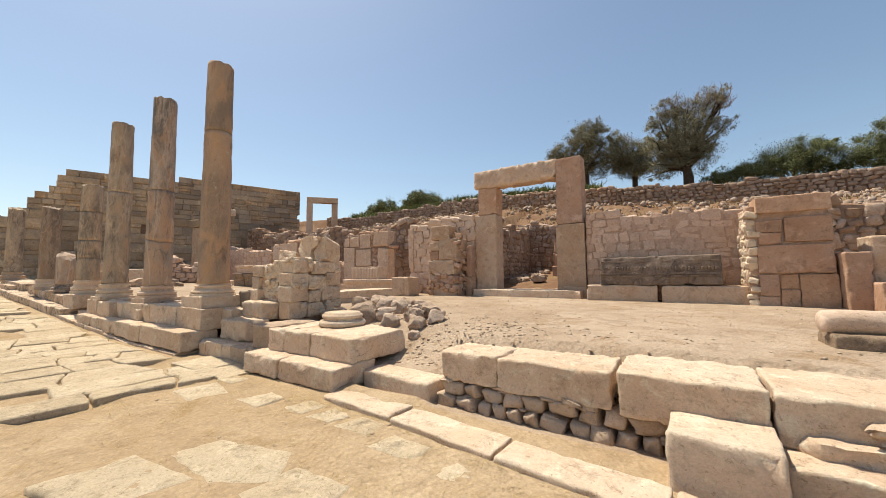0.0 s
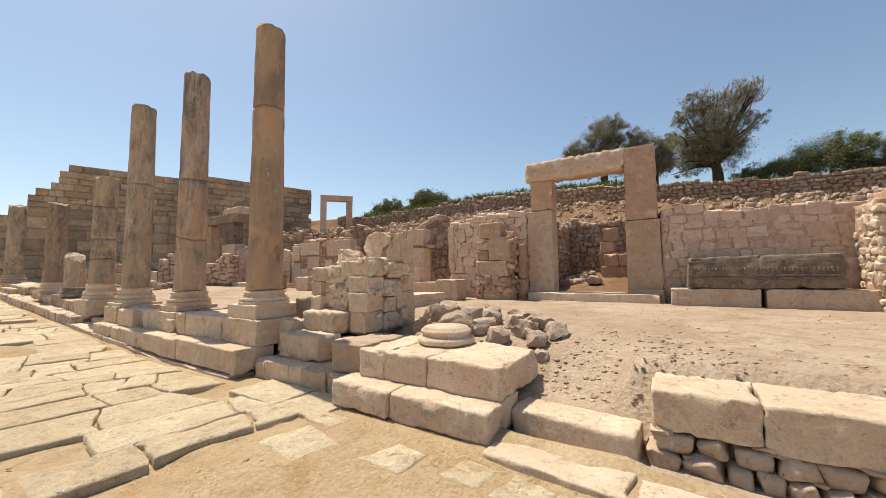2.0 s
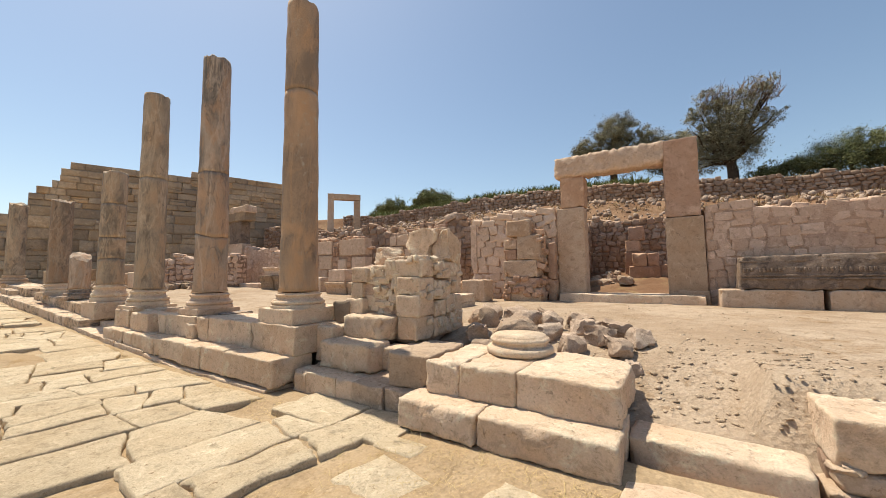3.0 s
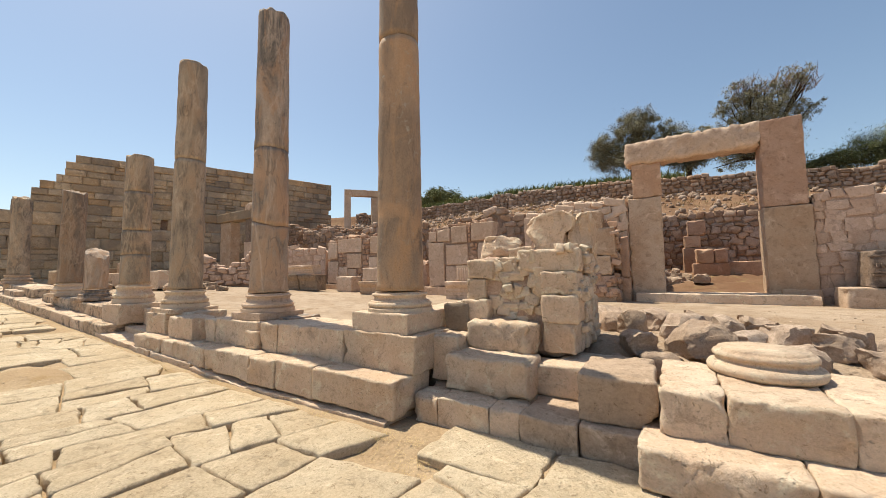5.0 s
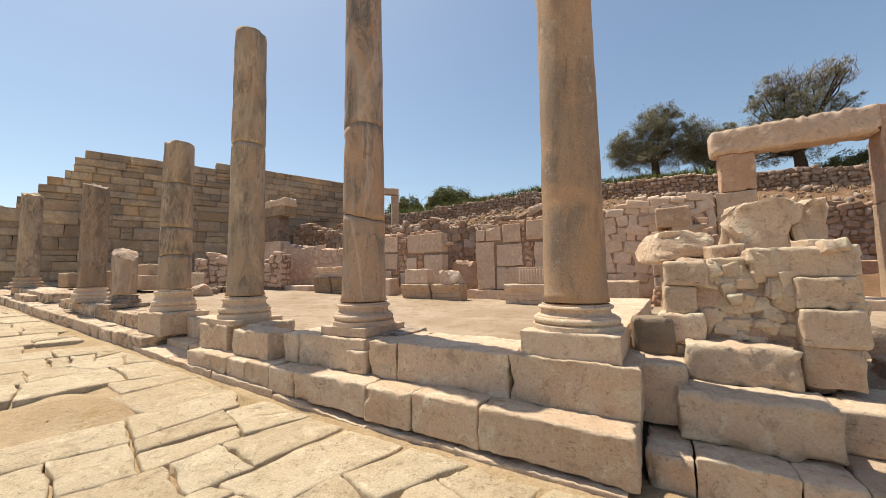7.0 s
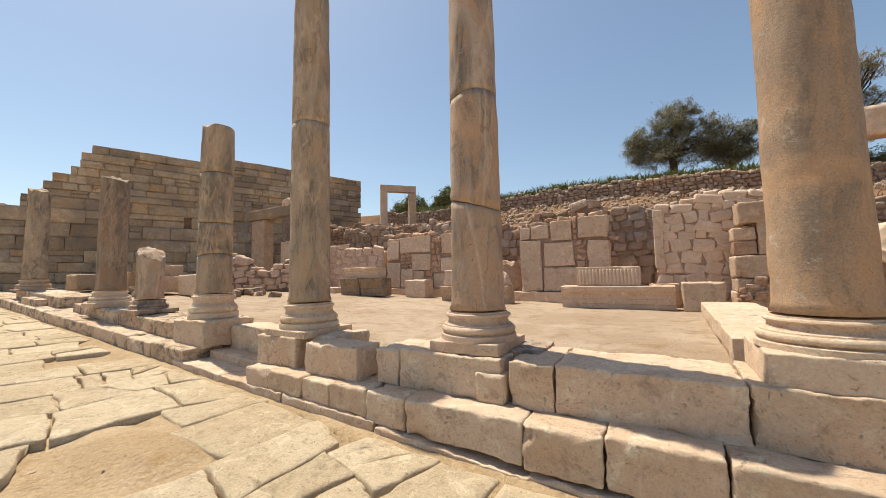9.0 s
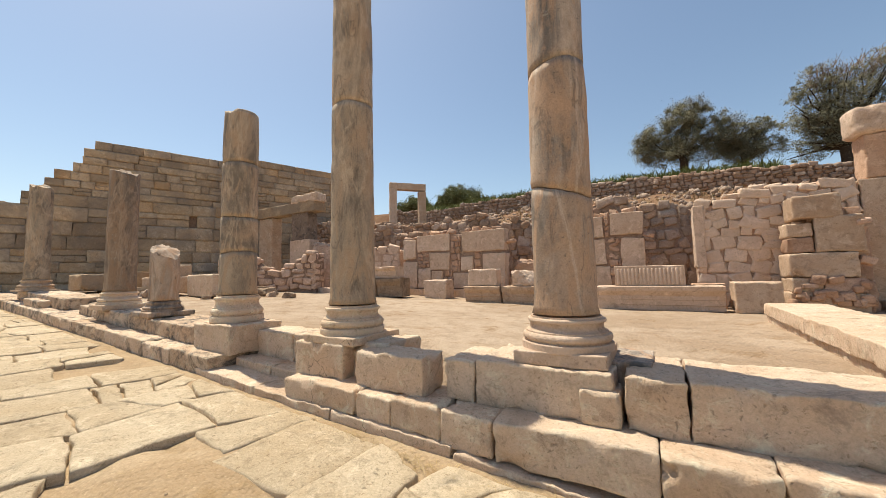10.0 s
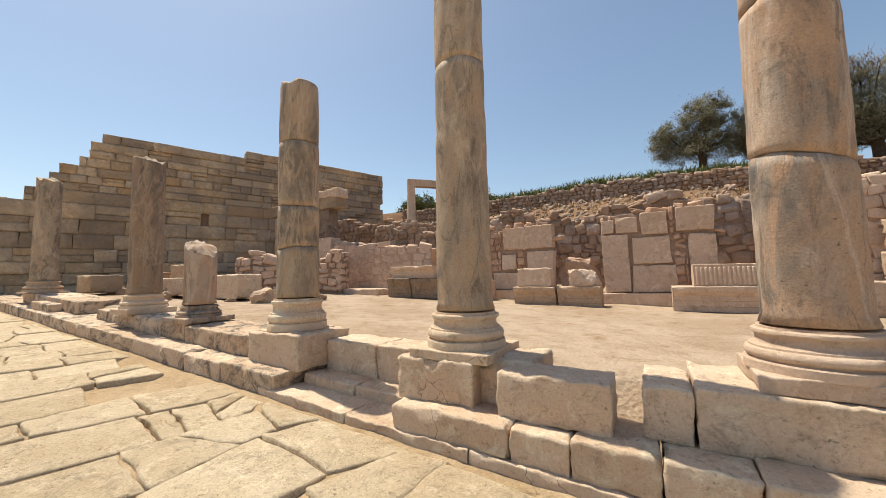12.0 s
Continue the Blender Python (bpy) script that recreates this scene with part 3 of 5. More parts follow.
# kerb line and low step further along the street
kerb = thing("kerb", "low worn limestone kerb along the street edge", "kerb", kind="structure")
for a, b in ((-5.6, -4.75), (-4.73, -4.1), (-2.45, -1.5), (-1.48, -0.5), (-0.48, 0.5), (0.52, 1.6), (1.62, 2.8), (2.82, 4.0), (4.0, 5.4)):
    mx = (a + b) / 2
    my = 2.12 - 0.11 * (mx + 2.2) if mx > -2.5 else 2.18
    flush = mx < -2.5
    block("kerb_block", PAVING if flush else CREAM, a, b, my - (0.34 if flush else 0.16), my + (0.2 if flush else 0.16), pave(mx) - 0.2, pave(mx) + (0.012 if flush else 0.05), kerb, 0.03, 0.01, "", -5.5 if mx > -2.5 else 0)
block("kerb_block", CREAM, -2.45, -1.5, 2.5, 2.85, -0.2, 0.03, kerb, 0.06, 0.012, "", -4)

# ---------------------------------------------------------------- columns
BASE = [(0.343, 0.0), (0.352, 0.004), (0.354, 0.04), (0.348, 0.045), (0.326, 0.047), (0.325, 0.053), (0.336, 0.056), (0.345, 0.066), (0.346, 0.078), (0.338, 0.09), (0.324, 0.095), (0.318, 0.096), (0.316, 0.104), (0.3, 0.106), (0.288, 0.114), (0.281, 0.126), (0.28, 0.14), (0.286, 0.151), (0.299, 0.154), (0.303, 0.162), (0.299, 0.171), (0.284, 0.174), (0.274, 0.176), (0.272, 0.185)]


def column(label, x, y, z_floor, z_shaft, z_top, radius, taper, material, joints, seed, plinth=0.72, base_mat=None, tilt=0.0, turn=0.0, slanted=0.0, block_height=0.05):
    """A shaft of drums with cracked joints on a moulded base and a square plinth."""
    base_mat = base_mat or CREAM
    col = thing("column", label, "column", pose(x, y, z_floor, 0, 0, turn), "columns of the street colonnade")
    h = z_shaft - z_floor
    slab = block_height
    v, f = block_data(plinth, plinth, slab, 0.02, 0.008, seed, 0.1)
    part("plinth", as_mesh("plinth", v, f, base_mat, True), col, "square limestone plinth")
    k = (h - slab) / 0.185
    grow = radius / 0.25
    v, f = lathe([(r * grow, slab - 0.01 + z * k) for r, z in BASE], 64, 0.009, seed)
    ring = as_mesh("base_moulding", v, f, base_mat, True)
    ring.set_sharp_from_angle(angle=radians(38))
    part("base_moulding", ring, col, "round moulded column base")
    cuts = [z_shaft] + list(joints) + [z_top + abs(slanted) * radius]
    for i, (a, b) in enumerate(zip(cuts[:-1], cuts[1:])):
        prof = []
        steps = max(4, int((b - a) / 0.07))
        for s in range(steps + 1):
            z = a + (b - a) * s / steps
            r = radius - taper * (z - z_shaft) / 4.0
            if i == 0 and z - z_shaft < 0.07:
                r += 0.02
            edge = 0.0 if 0 < s < steps else 0.004
            prof.append((r - edge, z - z_floor + (0.006 if s == 0 else -0.006 if s == steps else 0)))
        last = i == len(cuts) - 2
        if last:
            prof += [(prof[-1][0] * q, prof[-1][1]) for q in (0.85, 0.65, 0.4, 0.1)]
        v, f = lathe(prof, 64, 0.008, seed * 3 + i, 0.0)
        if last:
            v = [(p[0], p[1], min(p[2], z_top - z_floor + slanted * p[0] - (p[0] ** 2 + p[1] ** 2) * abs(slanted) * 2.6 + noise.noise(Vector((p[0] * 6, p[1] * 6, seed))) * 0.09 + noise.noise(Vector((p[0] * 17, p[1] * 17, seed))) * 0.035)) for p in v]
        if tilt:
            low, high = a - z_floor, b - z_floor

            def wave(p, k):
                jag = noise.noise(Vector((p[0] * 7, p[1] * 7, seed + k))) * 0.02 + noise.noise(Vector((p[0] * 22, p[1] * 22, seed + k))) * 0.01
                return tilt * p[0] / radius * (1 if k % 2 == 0 else -0.5) + jag
            v = [(p[0], p[1], p[2] + (0 if last else wave(p, i) * math.exp(-(high - p[2]) / 0.16)) + (wave(p, i - 1) * math.exp(-(p[2] - low) / 0.16) if i else 0)) for p in v]
        part("shaft_drum", as_mesh("shaft_drum", v, f, material, True), col)
    return col


column("tall brown weathered marble column with a chipped top", -6.5, 2.8, 0.55, 0.96, 5.08, 0.25, 0.035, SHAFT_BROWN, (3.75,), 1, 0.72, CREAM, 0.02, block_height=0.2)
column("tall grey-veined marble column with a cracked joint", -8.87, 2.77, 0.55, 0.91, 5.06, 0.25, 0.035, SHAFT_GREY, (1.9, 2.95), 2, 0.68, SLAB, -0.07, block_height=0.1)
column("tall tan marble column of two drums", -11.19, 2.69, 0.55, 0.94, 5.01, 0.25, 0.03, SHAFT_TAN, (3.2,), 3, 0.74, CREAM, 0.02, block_height=0.08)
column("medium grey-banded marble column, broken off above", -13.56, 2.72, 0.61, 1.02, 3.76, 0.25, 0.02, SHAFT_TAN, (1.62, 2.15, 2.95), 4, 0.62, CREAM, 0.025, block_height=0.03)
column("short slanting stump of a grey marble column", -15.95, 2.72, 0.62, 0.88, 1.84, 0.22, 0.0, SHAFT_GREY, (), 5, 0.72, SHAFT_GREY, 0.0, slanted=-0.55, block_height=0.08)
column("broken brown mottled granite column", -17.86, 2.68, 0.68, 1.04, 3.57, 0.26, 0.02, GRANITE, (), 6, 0.75, CREAM, slanted=-0.1, block_height=0.1)
column("broken far column of weathered tan stone", -24.4, 2.7, 1.0, 1.35, 4.25, 0.28, 0.03, SHAFT_TAN, (), 7, 0.85, TAN, slanted=-0.25)
column("broken weathered stone column at the far end", -31.0, 2.7, 1.3, 1.7, 4.6, 0.29, 0.03, SHAFT_TAN, (), 8, 0.85, TAN)

# ---------------------------------------------------------------- stepped bench of blocks with a column base on it
steps = thing("block_steps", "two courses of large pale limestone blocks", "steps", group="")
for a, b in ((-4.18, -3.42), (-3.41, -2.44)):
    block("lower_block", CREAM, a - 0.03, b - 0.03, 2.12, 2.75, -0.13, 0.11, steps, 0.04, 0.014, turn=-1.5, step=0.036)
for a, b in ((-4.06, -3.72), (-3.71, -3.2), (-3.19, -2.44)):
    block("upper_block", CREAM, a - 0.03, b - 0.03, 2.4, 3.32, 0.1, 0.385, steps, 0.04, 0.014, turn=-1.5, step=0.036)
for a, b in ((-4.1, -3.3), (-3.28, -2.5)):
    block("footing_block", CREAM, a, b, 2.25, 2.8, -0.3, -0.12, steps, 0.03)

drum_base = thing("column_base", "round moulded marble column base lying on pale blocks", "column base", pose(-3.46, 3.13, 0.385))
v, f = lathe([(0.3, 0.0), (0.325, 0.02), (0.33, 0.05), (0.315, 0.075), (0.29, 0.085), (0.275, 0.09), (0.27, 0.105), (0.275, 0.118), (0.285, 0.122), (0.29, 0.14), (0.28, 0.158), (0.262, 0.166), (0.255, 0.172), (0.25, 0.185)], 56, 0.012, 4)
part("moulding", as_mesh("moulding", v, f, CREAM, True), drum_base)

# ---------------------------------------------------------------- rubble pier with two boulders on top
pier = thing("rubble_pier", "rubble and mortar pier of pale stones beside the colonnade", "pier")
SEED[0] = 400
PIER = (
    # x0, x1, y0, y1, z0, z1
    (-5.05, -4.74, 3.15, 3.5, 0.38, 0.66), (-5.06, -4.72, 3.14, 3.5, 0.66, 0.92), (-5.07, -4.73, 3.16, 3.5, 0.92, 1.14), (-5.3, -4.72, 3.2, 3.6, 1.14, 1.36),
    (-5.88, -5.62, 3.12, 3.45, 0.4, 0.62), (-5.92, -5.6, 3.1, 3.4, 0.62, 0.86), (-5.86, -5.64, 3.14, 3.4, 0.86, 1.08), (-5.85, -5.55, 3.15, 3.5, 1.08, 1.28),
    (-4.98, -4.7, 3.5, 3.85, 0.38, 0.62), (-4.97, -4.7, 3.86, 4.2, 0.38, 0.66), (-4.98, -4.7, 3.5, 3.74, 0.63, 0.84), (-4.97, -4.7, 3.75, 4.02, 0.65, 0.9), (-4.98, -4.71, 4.0, 4.2, 0.66, 0.88),
    (-4.97, -4.7, 3.5, 3.86, 0.85, 1.1), (-4.98, -4.72, 3.88, 4.2, 0.9, 1.14), (-4.98, -4.7, 3.6, 3.88, 1.12, 1.34), (-4.97, -4.71, 3.89, 4.18, 1.15, 1.35),
    (-5.55, -5.32, 3.22, 3.5, 1.14, 1.3), (-5.9, -5.6, 3.5, 3.8, 0.4, 0.75), (-5.9, -5.6, 3.82, 4.15, 0.4, 0.8), (-5.88, -5.6, 3.5, 3.85, 0.76, 1.1), (-5.88, -5.6, 3.86, 4.15, 0.82, 1.16),
)
block("core", PALE_MORTAR, -5.78, -4.8, 3.24, 4.12, 0.3, 1.3, pier, 0.08, 0.05, "crumbling mortar core", step=0.07)
for q in PIER:
    block("stone", CREAM, *q, pier, 0.045, 0.014, turn=random.Random(q[0] * q[4]).uniform(-5, 5), step=0.045)
for q in ((-5.55, -5.3, 3.5, 3.8, 1.28, 1.42), (-5.3, -5.0, 3.75, 4.05, 1.3, 1.44), (-5.75, -5.5, 3.85, 4.1, 1.25, 1.4), (-4.98, -4.75, 3.3, 3.55, 1.34, 1.42)):
    block("stone", CREAM, *q, pier, 0.06, 0.02, turn=17)

r7 = random.Random(91)
for k in range(46):
    m = Matrix.LocRotScale((r7.uniform(-5.62, -5.05), 3.25 + r7.uniform(-0.01, 0.02), r7.uniform(0.66, 1.3)), Euler([r7.uniform(-0.4, 0.4) for _ in range(3)]), (r7.uniform(0.08, 0.2), 0.08, r7.uniform(0.06, 0.14)))
    part("stone", CREAM_SET[k % 8], pier, "", m)
for k in range(60):
    side = r7.random() < 0.6
    at = (r7.uniform(-5.8, -4.72), 3.2 + r7.uniform(0, 0.1), r7.uniform(0.4, 1.38)) if not side else (-4.72 + r7.uniform(-0.03, 0.02), r7.uniform(3.2, 4.15), r7.uniform(0.4, 1.38))
    part("stone", CREAM_SET[k % 8], pier, "", Matrix.LocRotScale(at, Euler([r7.uniform(-0.4, 0.4) for _ in range(3)]), (r7.uniform(0.06, 0.13), r7.uniform(0.06, 0.13), r7.uniform(0.05, 0.1))))


def boulder(label, x, y, z, size, seed, material=None, name="boulder", group="", turn=0.0):
    me = stone_variants(material or RUBBLE, 1, 0.7, 0.12, name)[0]
    off = Vector((seed * 3.1, seed * 1.7, seed))
    bm = bmesh.new()
    bm.from_mesh(me)
    bmesh.ops.subdivide_edges(bm, edges=bm.edges[:], cuts=4, use_grid_fill=True)
    for q in bm.verts:
        p = q.co
        q.co = p + noise.noise_vector(p * 1.5 + off) * 0.2 + noise.noise_vector(p * 3.6 + off) * 0.07 + noise.noise_vector(p * 8.0 + off) * 0.045
        q.co.x, q.co.y, q.co.z = q.co.x * size[0], q.co.y * size[1], (q.co.z + 0.48) * size[2]
    cut = random.Random(seed)
    for _ in range(9):
        d = Vector((cut.uniform(-1, 1), cut.uniform(-1, 1), cut.uniform(-0.35, 1))).normalized()
        far = max(d.dot(q.co - Vector((0, 0, size[2] * 0.48))) for q in bm.verts) * cut.uniform(0.66, 0.86)
        for q in bm.verts:
            over = d.dot(q.co - Vector((0, 0, size[2] * 0.48))) - far
            if over > 0:
                q.co -= d * over * 0.92
    for q in bm.verts:
        q.co += (noise.noise_vector(q.co * 14.0 + off) * 0.05 + noise.noise_vector(q.co * 30.0 + off) * 0.03) * min(size)
    bm.to_mesh(me)
    bm.free()
    me.polygons.foreach_set("use_smooth", [True] * len(me.polygons))
    me.set_sharp_from_angle(angle=radians(32))
    ob = new(name, me)
    ob.matrix_basis = pose(x, y, z, 0, 0, turn)
    return tagged(ob, label, "boulder", group)


boulder("big pale angular boulder on top of the rubble pier", -5.12, 3.92, 1.34, (0.52, 0.46, 0.5), 11, CREAM)
boulder("pale split stone on top of the rubble pier", -4.8, 3.98, 1.33, (0.26, 0.36, 0.45), 12, CREAM)
boulder("flat pale boulder lying on the rubble pier", -5.78, 3.85, 1.3, (0.58, 0.44, 0.29), 13, CREAM)

# loose rubble beside the pier
rng = random.Random(77)
for k, (x, y, sx, sz) in enumerate(((-4.5, 3.6, 0.3, 0.2), (-4.3, 3.85, 0.36, 0.26), (-4.1, 3.65, 0.34, 0.24), (-3.78, 3.85, 0.5, 0.32), (-3.4, 4.0, 0.34, 0.2), (-3.1, 3.75, 0.3, 0.22), (-2.85, 4.0, 0.34, 0.24), (-2.62, 3.8, 0.3, 0.2), (-2.7, 4.3, 0.36, 0.24), (-3.1, 4.35, 0.4, 0.24), (-3.5, 4.5, 0.36, 0.26), (-3.9, 4.5, 0.4, 0.28), (-4.35, 4.35, 0.36, 0.28), (-4.6, 4.6, 0.4, 0.3), (-4.2, 4.9, 0.42, 0.3), (-3.7, 4.95, 0.36, 0.26), (-3.2, 4.8, 0.34, 0.24), (-2.45, 4.05, 0.26, 0.2), (-4.45, 3.35, 0.26, 0.14), (-2.9, 3.5, 0.22, 0.14), (-2.5, 3.55, 0.18, 0.12), (-4.7, 5.2, 0.36, 0.26), (-2.95, 4.6, 0.26, 0.18), (-4.0, 4.2, 0.24, 0.18))):
    boulder("rough rose-tan boulder in a heap on the dirt", x, y, ground_level(x, y) - 0.03, (sx * 0.92, sx * rng.uniform(0.65, 1.0), sz * 0.95), 20 + k, HEAP, "boulder", "rubble heap beside the pier", rng.uniform(0, 360))

# ---------------------------------------------------------------- slab wall at the street edge
slab_wall = thing("slab_wall", "large pale slabs on a low dry-stone course", "wall", pose(-1.42, 2.58, -0.02, 0, 0, -1.5), kind="structure")
for a, b, d, z1 in ((0.0, 0.6, 0.58, 0.36), (0.615, 1.55, 0.6, 0.36), (1.6, 2.45, 0.78, 0.4), (2.47, 3.3, 0.95, 0.4), (3.34, 4.4, 0.9, 0.38), (4.45, 5.6, 0.9, 0.36)):
    block("slab", CREAM, a, b, -0.06 if a > 1.5 else 0.0, d, 0.08, z1, slab_wall, 0.04, 0.014, step=0.036)
rng = random.Random(5)
for row, (z0, z1) in enumerate(((-0.19, -0.05), (-0.05, 0.075))):
    s = -0.06 + 0.05 * row
    while s < 2.0 if row else s < 1.95:
        w = rng.uniform(0.13, 0.27)
        m = Matrix.LocRotScale((s + w / 2, 0.1 + 0.02 * row, (z0 + z1) / 2), Euler([radians(rng.uniform(-7, 7)) for _ in range(3)]), (w * 0.98, 0.26, (z1 - z0) * 1.04))
        part("stone", rng.choice(ROUND_SET), slab_wall, "", m)
        s += w
for k in range(26):
    m = Matrix.LocRotScale((rng.uniform(0, 2.0), 0.07 + rng.uniform(-0.02, 0.03), rng.choice((-0.055, 0.068)) + rng.uniform(-0.012, 0.012)), Euler([rng.uniform(-0.2, 0.2) for _ in range(3)]), (rng.uniform(0.07, 0.16), 0.16, rng.uniform(0.025, 0.05)))
    part("stone", rng.choice(ROUND_SET), slab_wall, "", m)
block("core", MORTAR, 0.0, 5.6, 0.14, 0.8, -0.3, 0.06, slab_wall, 0.03, 0.02, "earthy packing behind the stones")
block("front_block", CREAM, 0.5, 1.03, 2.04, 2.46, -0.25, 0.17, None, 0.04, 0.012, turn=-3)
tagged(bpy.data.objects["front_block"], "low pale limestone block in front of the slab wall", "stone block")
block("stone_block", CREAM, 1.05, 2.8, 2.16, 2.5, -0.22, 0.06, None, 0.04, 0.012, turn=-3)
tagged(bpy.data.objects["stone_block"], "long low limestone block at the foot of the slabs", "stone block")
for k, (x, z, w, h) in enumerate(((1.35, 0.1, 0.5, 0.14), (1.8, 0.14, 0.36, 0.2), (2.3, 0.1, 0.5, 0.22), (1.62, 0.26, 0.4, 0.12))):
    boulder("cracked pale stone wedged under the slabs", x, 2.52, z - 0.08, (w, 0.3, h), 60 + k, CREAM, "stone", "stones under the slabs")

# ---------------------------------------------------------------- doorway wall
YB = 9.82
door = thing("doorway", "tall free-standing limestone doorway with a worn lintel", "doorway", kind="structure")
block("left_jamb", TAN, -4.76, -4.04, YB - 0.02, YB + 0.55, 0.42, 2.95, door, 0.04, 0.012)
block("left_jamb_top", ROSE, -4.64, -4.02, YB + 0.0, YB + 0.5, 2.96, 3.82, door, 0.04, 0.012)
block("right_jamb", TAN, -2.18, -1.42, YB - 0.04, YB + 0.55, 0.42, 2.46, door, 0.03, 0.01)
block("right_jamb_top", ROSE, -2.16, -1.46, YB - 0.02, YB + 0.55, 2.47, 4.36, door, 0.04, 0.014)
block("lintel", SLAB, -4.78, -2.12, YB - 0.06, YB + 0.5, 3.82, 4.38, door, 0.2, 0.034, "heavily weathered lintel", 0, (0, 0), 0.05)
block("threshold", CREAM, -4.65, -1.50, YB - 0.42, YB + 0.5, 0.3, 0.62, door, 0.03, 0.01)
block("door_sill", TAN, -2.00, -1.40, YB - 0.1, YB + 0.2, 0.3, 0.72, door, 0.03, 0.01)

rubble_wall("wall_east", "flush pinkish mortared rubble wall with pale stones", -1.4, YB + 0.05, 0, 3.6, 0.2, lambda s: 2.66 - 0.03 * s + 0.04 * math.sin(3 * s), 0.6, 0.2, 0.32, 101, WALL_SET, PALE_MORTAR, 0.014, 0.98, 0.45, 1.5, 0.055, spin=16)
rubble_wall("wall_middle", "pale mortared rubble wall with open joints between exposed stones", -7.42, YB - 0.02, 0, 2.65, 0.4, lambda s: 2.7 + 0.36 * s if s < 1.1 else 3.12 - 0.08 * (s - 1.1), 0.6, 0.24, 0.34, 102, stone_variants(SLAB, 8, 0.6, 0.16), PALE_MORTAR, 0.04, 1.03, 0.4, 3.0, 0.16, spin=20)
block("corner_stone", SLAB, -7.46, -7.26, YB - 0.07, YB + 0.5, 1.3, 2.72, None, 0.03)
tagged(bpy.data.objects["corner_stone"], "upright pale corner stone of the rubble wall", "stone block")

# squat pier left of the doorway
lp = thing("stone_pier", "pier of stacked worn limestone blocks beside the doorway", "pier")
for q, mt in (((-6.08, -5.02, 9.02, 9.75, 0.35, 0.78), TAN), ((-6.05, -5.6, 9.02, 9.7, 0.78, 1.06), TAN), ((-5.59, -5.05, 9.02, 9.7, 0.78, 1.04), ROSE), ((-6.06, -5.12, 9.0, 9.7, 1.06, 1.52), TAN), ((-5.66, -5.02, 9.0, 9.7, 1.53, 2.2), TAN), ((-6.04, -5.68, 9.04, 9.6, 1.54, 1.82), ROSE), ((-6.05, -5.68, 9.06, 9.6, 1.83, 2.1), TAN), ((-5.95, -5.28, 9.0, 9.6, 2.18, 2.62), TAN), ((-4.98, -4.76, 9.5, 10.1, 0.4, 1.0), ROSE), ((-4.98, -4.78, 9.55, 10.1, 1.0, 2.0), ROSE)):
    block("block", mt, *q, lp, 0.06, 0.018, step=0.07)
r2 = random.Random(300)
for k in range(60):
    at = (r2.uniform(-6.05, -5.05), 9.03, 0.45 + 0.62 * r2.random()) if k < 24 else (-5.02 + r2.uniform(-0.05, 0.02), r2.uniform(9.05, 9.7), r2.uniform(0.45, 2.1)) if k < 46 else (r2.uniform(-5.7, -5.0), 9.3, r2.uniform(2.15, 2.4))
    m = Matrix.LocRotScale(at, Euler([r2.uniform(-0.3, 0.3) for _ in range(3)]), (r2.uniform(0.1, 0.26), 0.16, r2.uniform(0.08, 0.2)))
    part("stone", ROSE_SET[k % 10], lp, "", m)

# long carved slab on two blocks
tomb = thing("long_slab", "long dark weathered moulded slab lying on two pale blocks", "stone slab", pose(0.13, 0, 0))
block("base_block", TAN, -1.4, 0.12, 9.05, 9.7, 0.2, 0.79, tomb, 0.05)
block("base_block", TAN, 0.2, 1.76, 9.05, 9.7, 0.2, 0.79, tomb, 0.04)
v, f = block_data(2.42, 0.62, 0.66, 0.05, 0.018, 71, 0.06)
v = [(x + (0.09 * z if x < 0 else -0.02 * z), y + (0.16 * max(0, z - 0.35) if y < 0 else 0), z) for x, y, z in v]
part("lid", as_mesh("lid", v, f, DARK_SLAB, True), tomb, "dark lichen-covered carved slab", pose(0.12, 9.37, 0.8, 0, -0.6, 0))
for k, z in enumerate((0.99, 1.05, 1.33)):
    block("moulding", DARK_SLAB, -1.06, 1.27, 9.04 + 0.05 * (k > 1), 9.2, z, z + 0.035, tomb, 0.012, 0.006)
for k in (j for j in range(38) if j % 7 != 3 and j not in (11, 12, 26)):
    part("tooth", RUBBLE_DARK[k % 4], tomb, "", Matrix.LocRotScale((-0.99 + k * 0.0595, 9.075, 1.18), Euler((0, 0, 0)), (0.04, 0.06, 0.08)))

# big pier on the east side
ep = thing("stone_pier", "tall pier of rough rubble and dressed tan blocks", "pier", pose(0.14, 0, 0))
block("core", PALE_MORTAR, 1.72, 2.9, 8.96, 9.9, 0.2, 2.4, ep, 0.06, 0.04, "rough mortar core")
for q in ((1.86, 2.94, 8.86, 9.5, 2.24, 2.56), (2.28, 2.94, 8.88, 9.5, 1.66, 2.14), (1.86, 2.26, 8.9, 9.4, 1.86, 2.1), (1.88, 2.24, 8.9, 9.4, 1.62, 1.84), (1.86, 2.94, 8.88, 9.5, 1.06, 1.6), (2.45, 2.96, 8.87, 9.4, 0.3, 1.04), (1.86, 2.16, 8.9, 9.4, 0.62, 1.04), (2.17, 2.44, 8.9, 9.4, 0.4, 0.74), (2.17, 2.44, 8.92, 9.4, 0.76, 1.04), (1.84, 2.16, 8.92, 9.4, 0.3, 0.6)):
    block("block", ROSE, *q, ep, 0.03, 0.014)
r2 = random.Random(12)
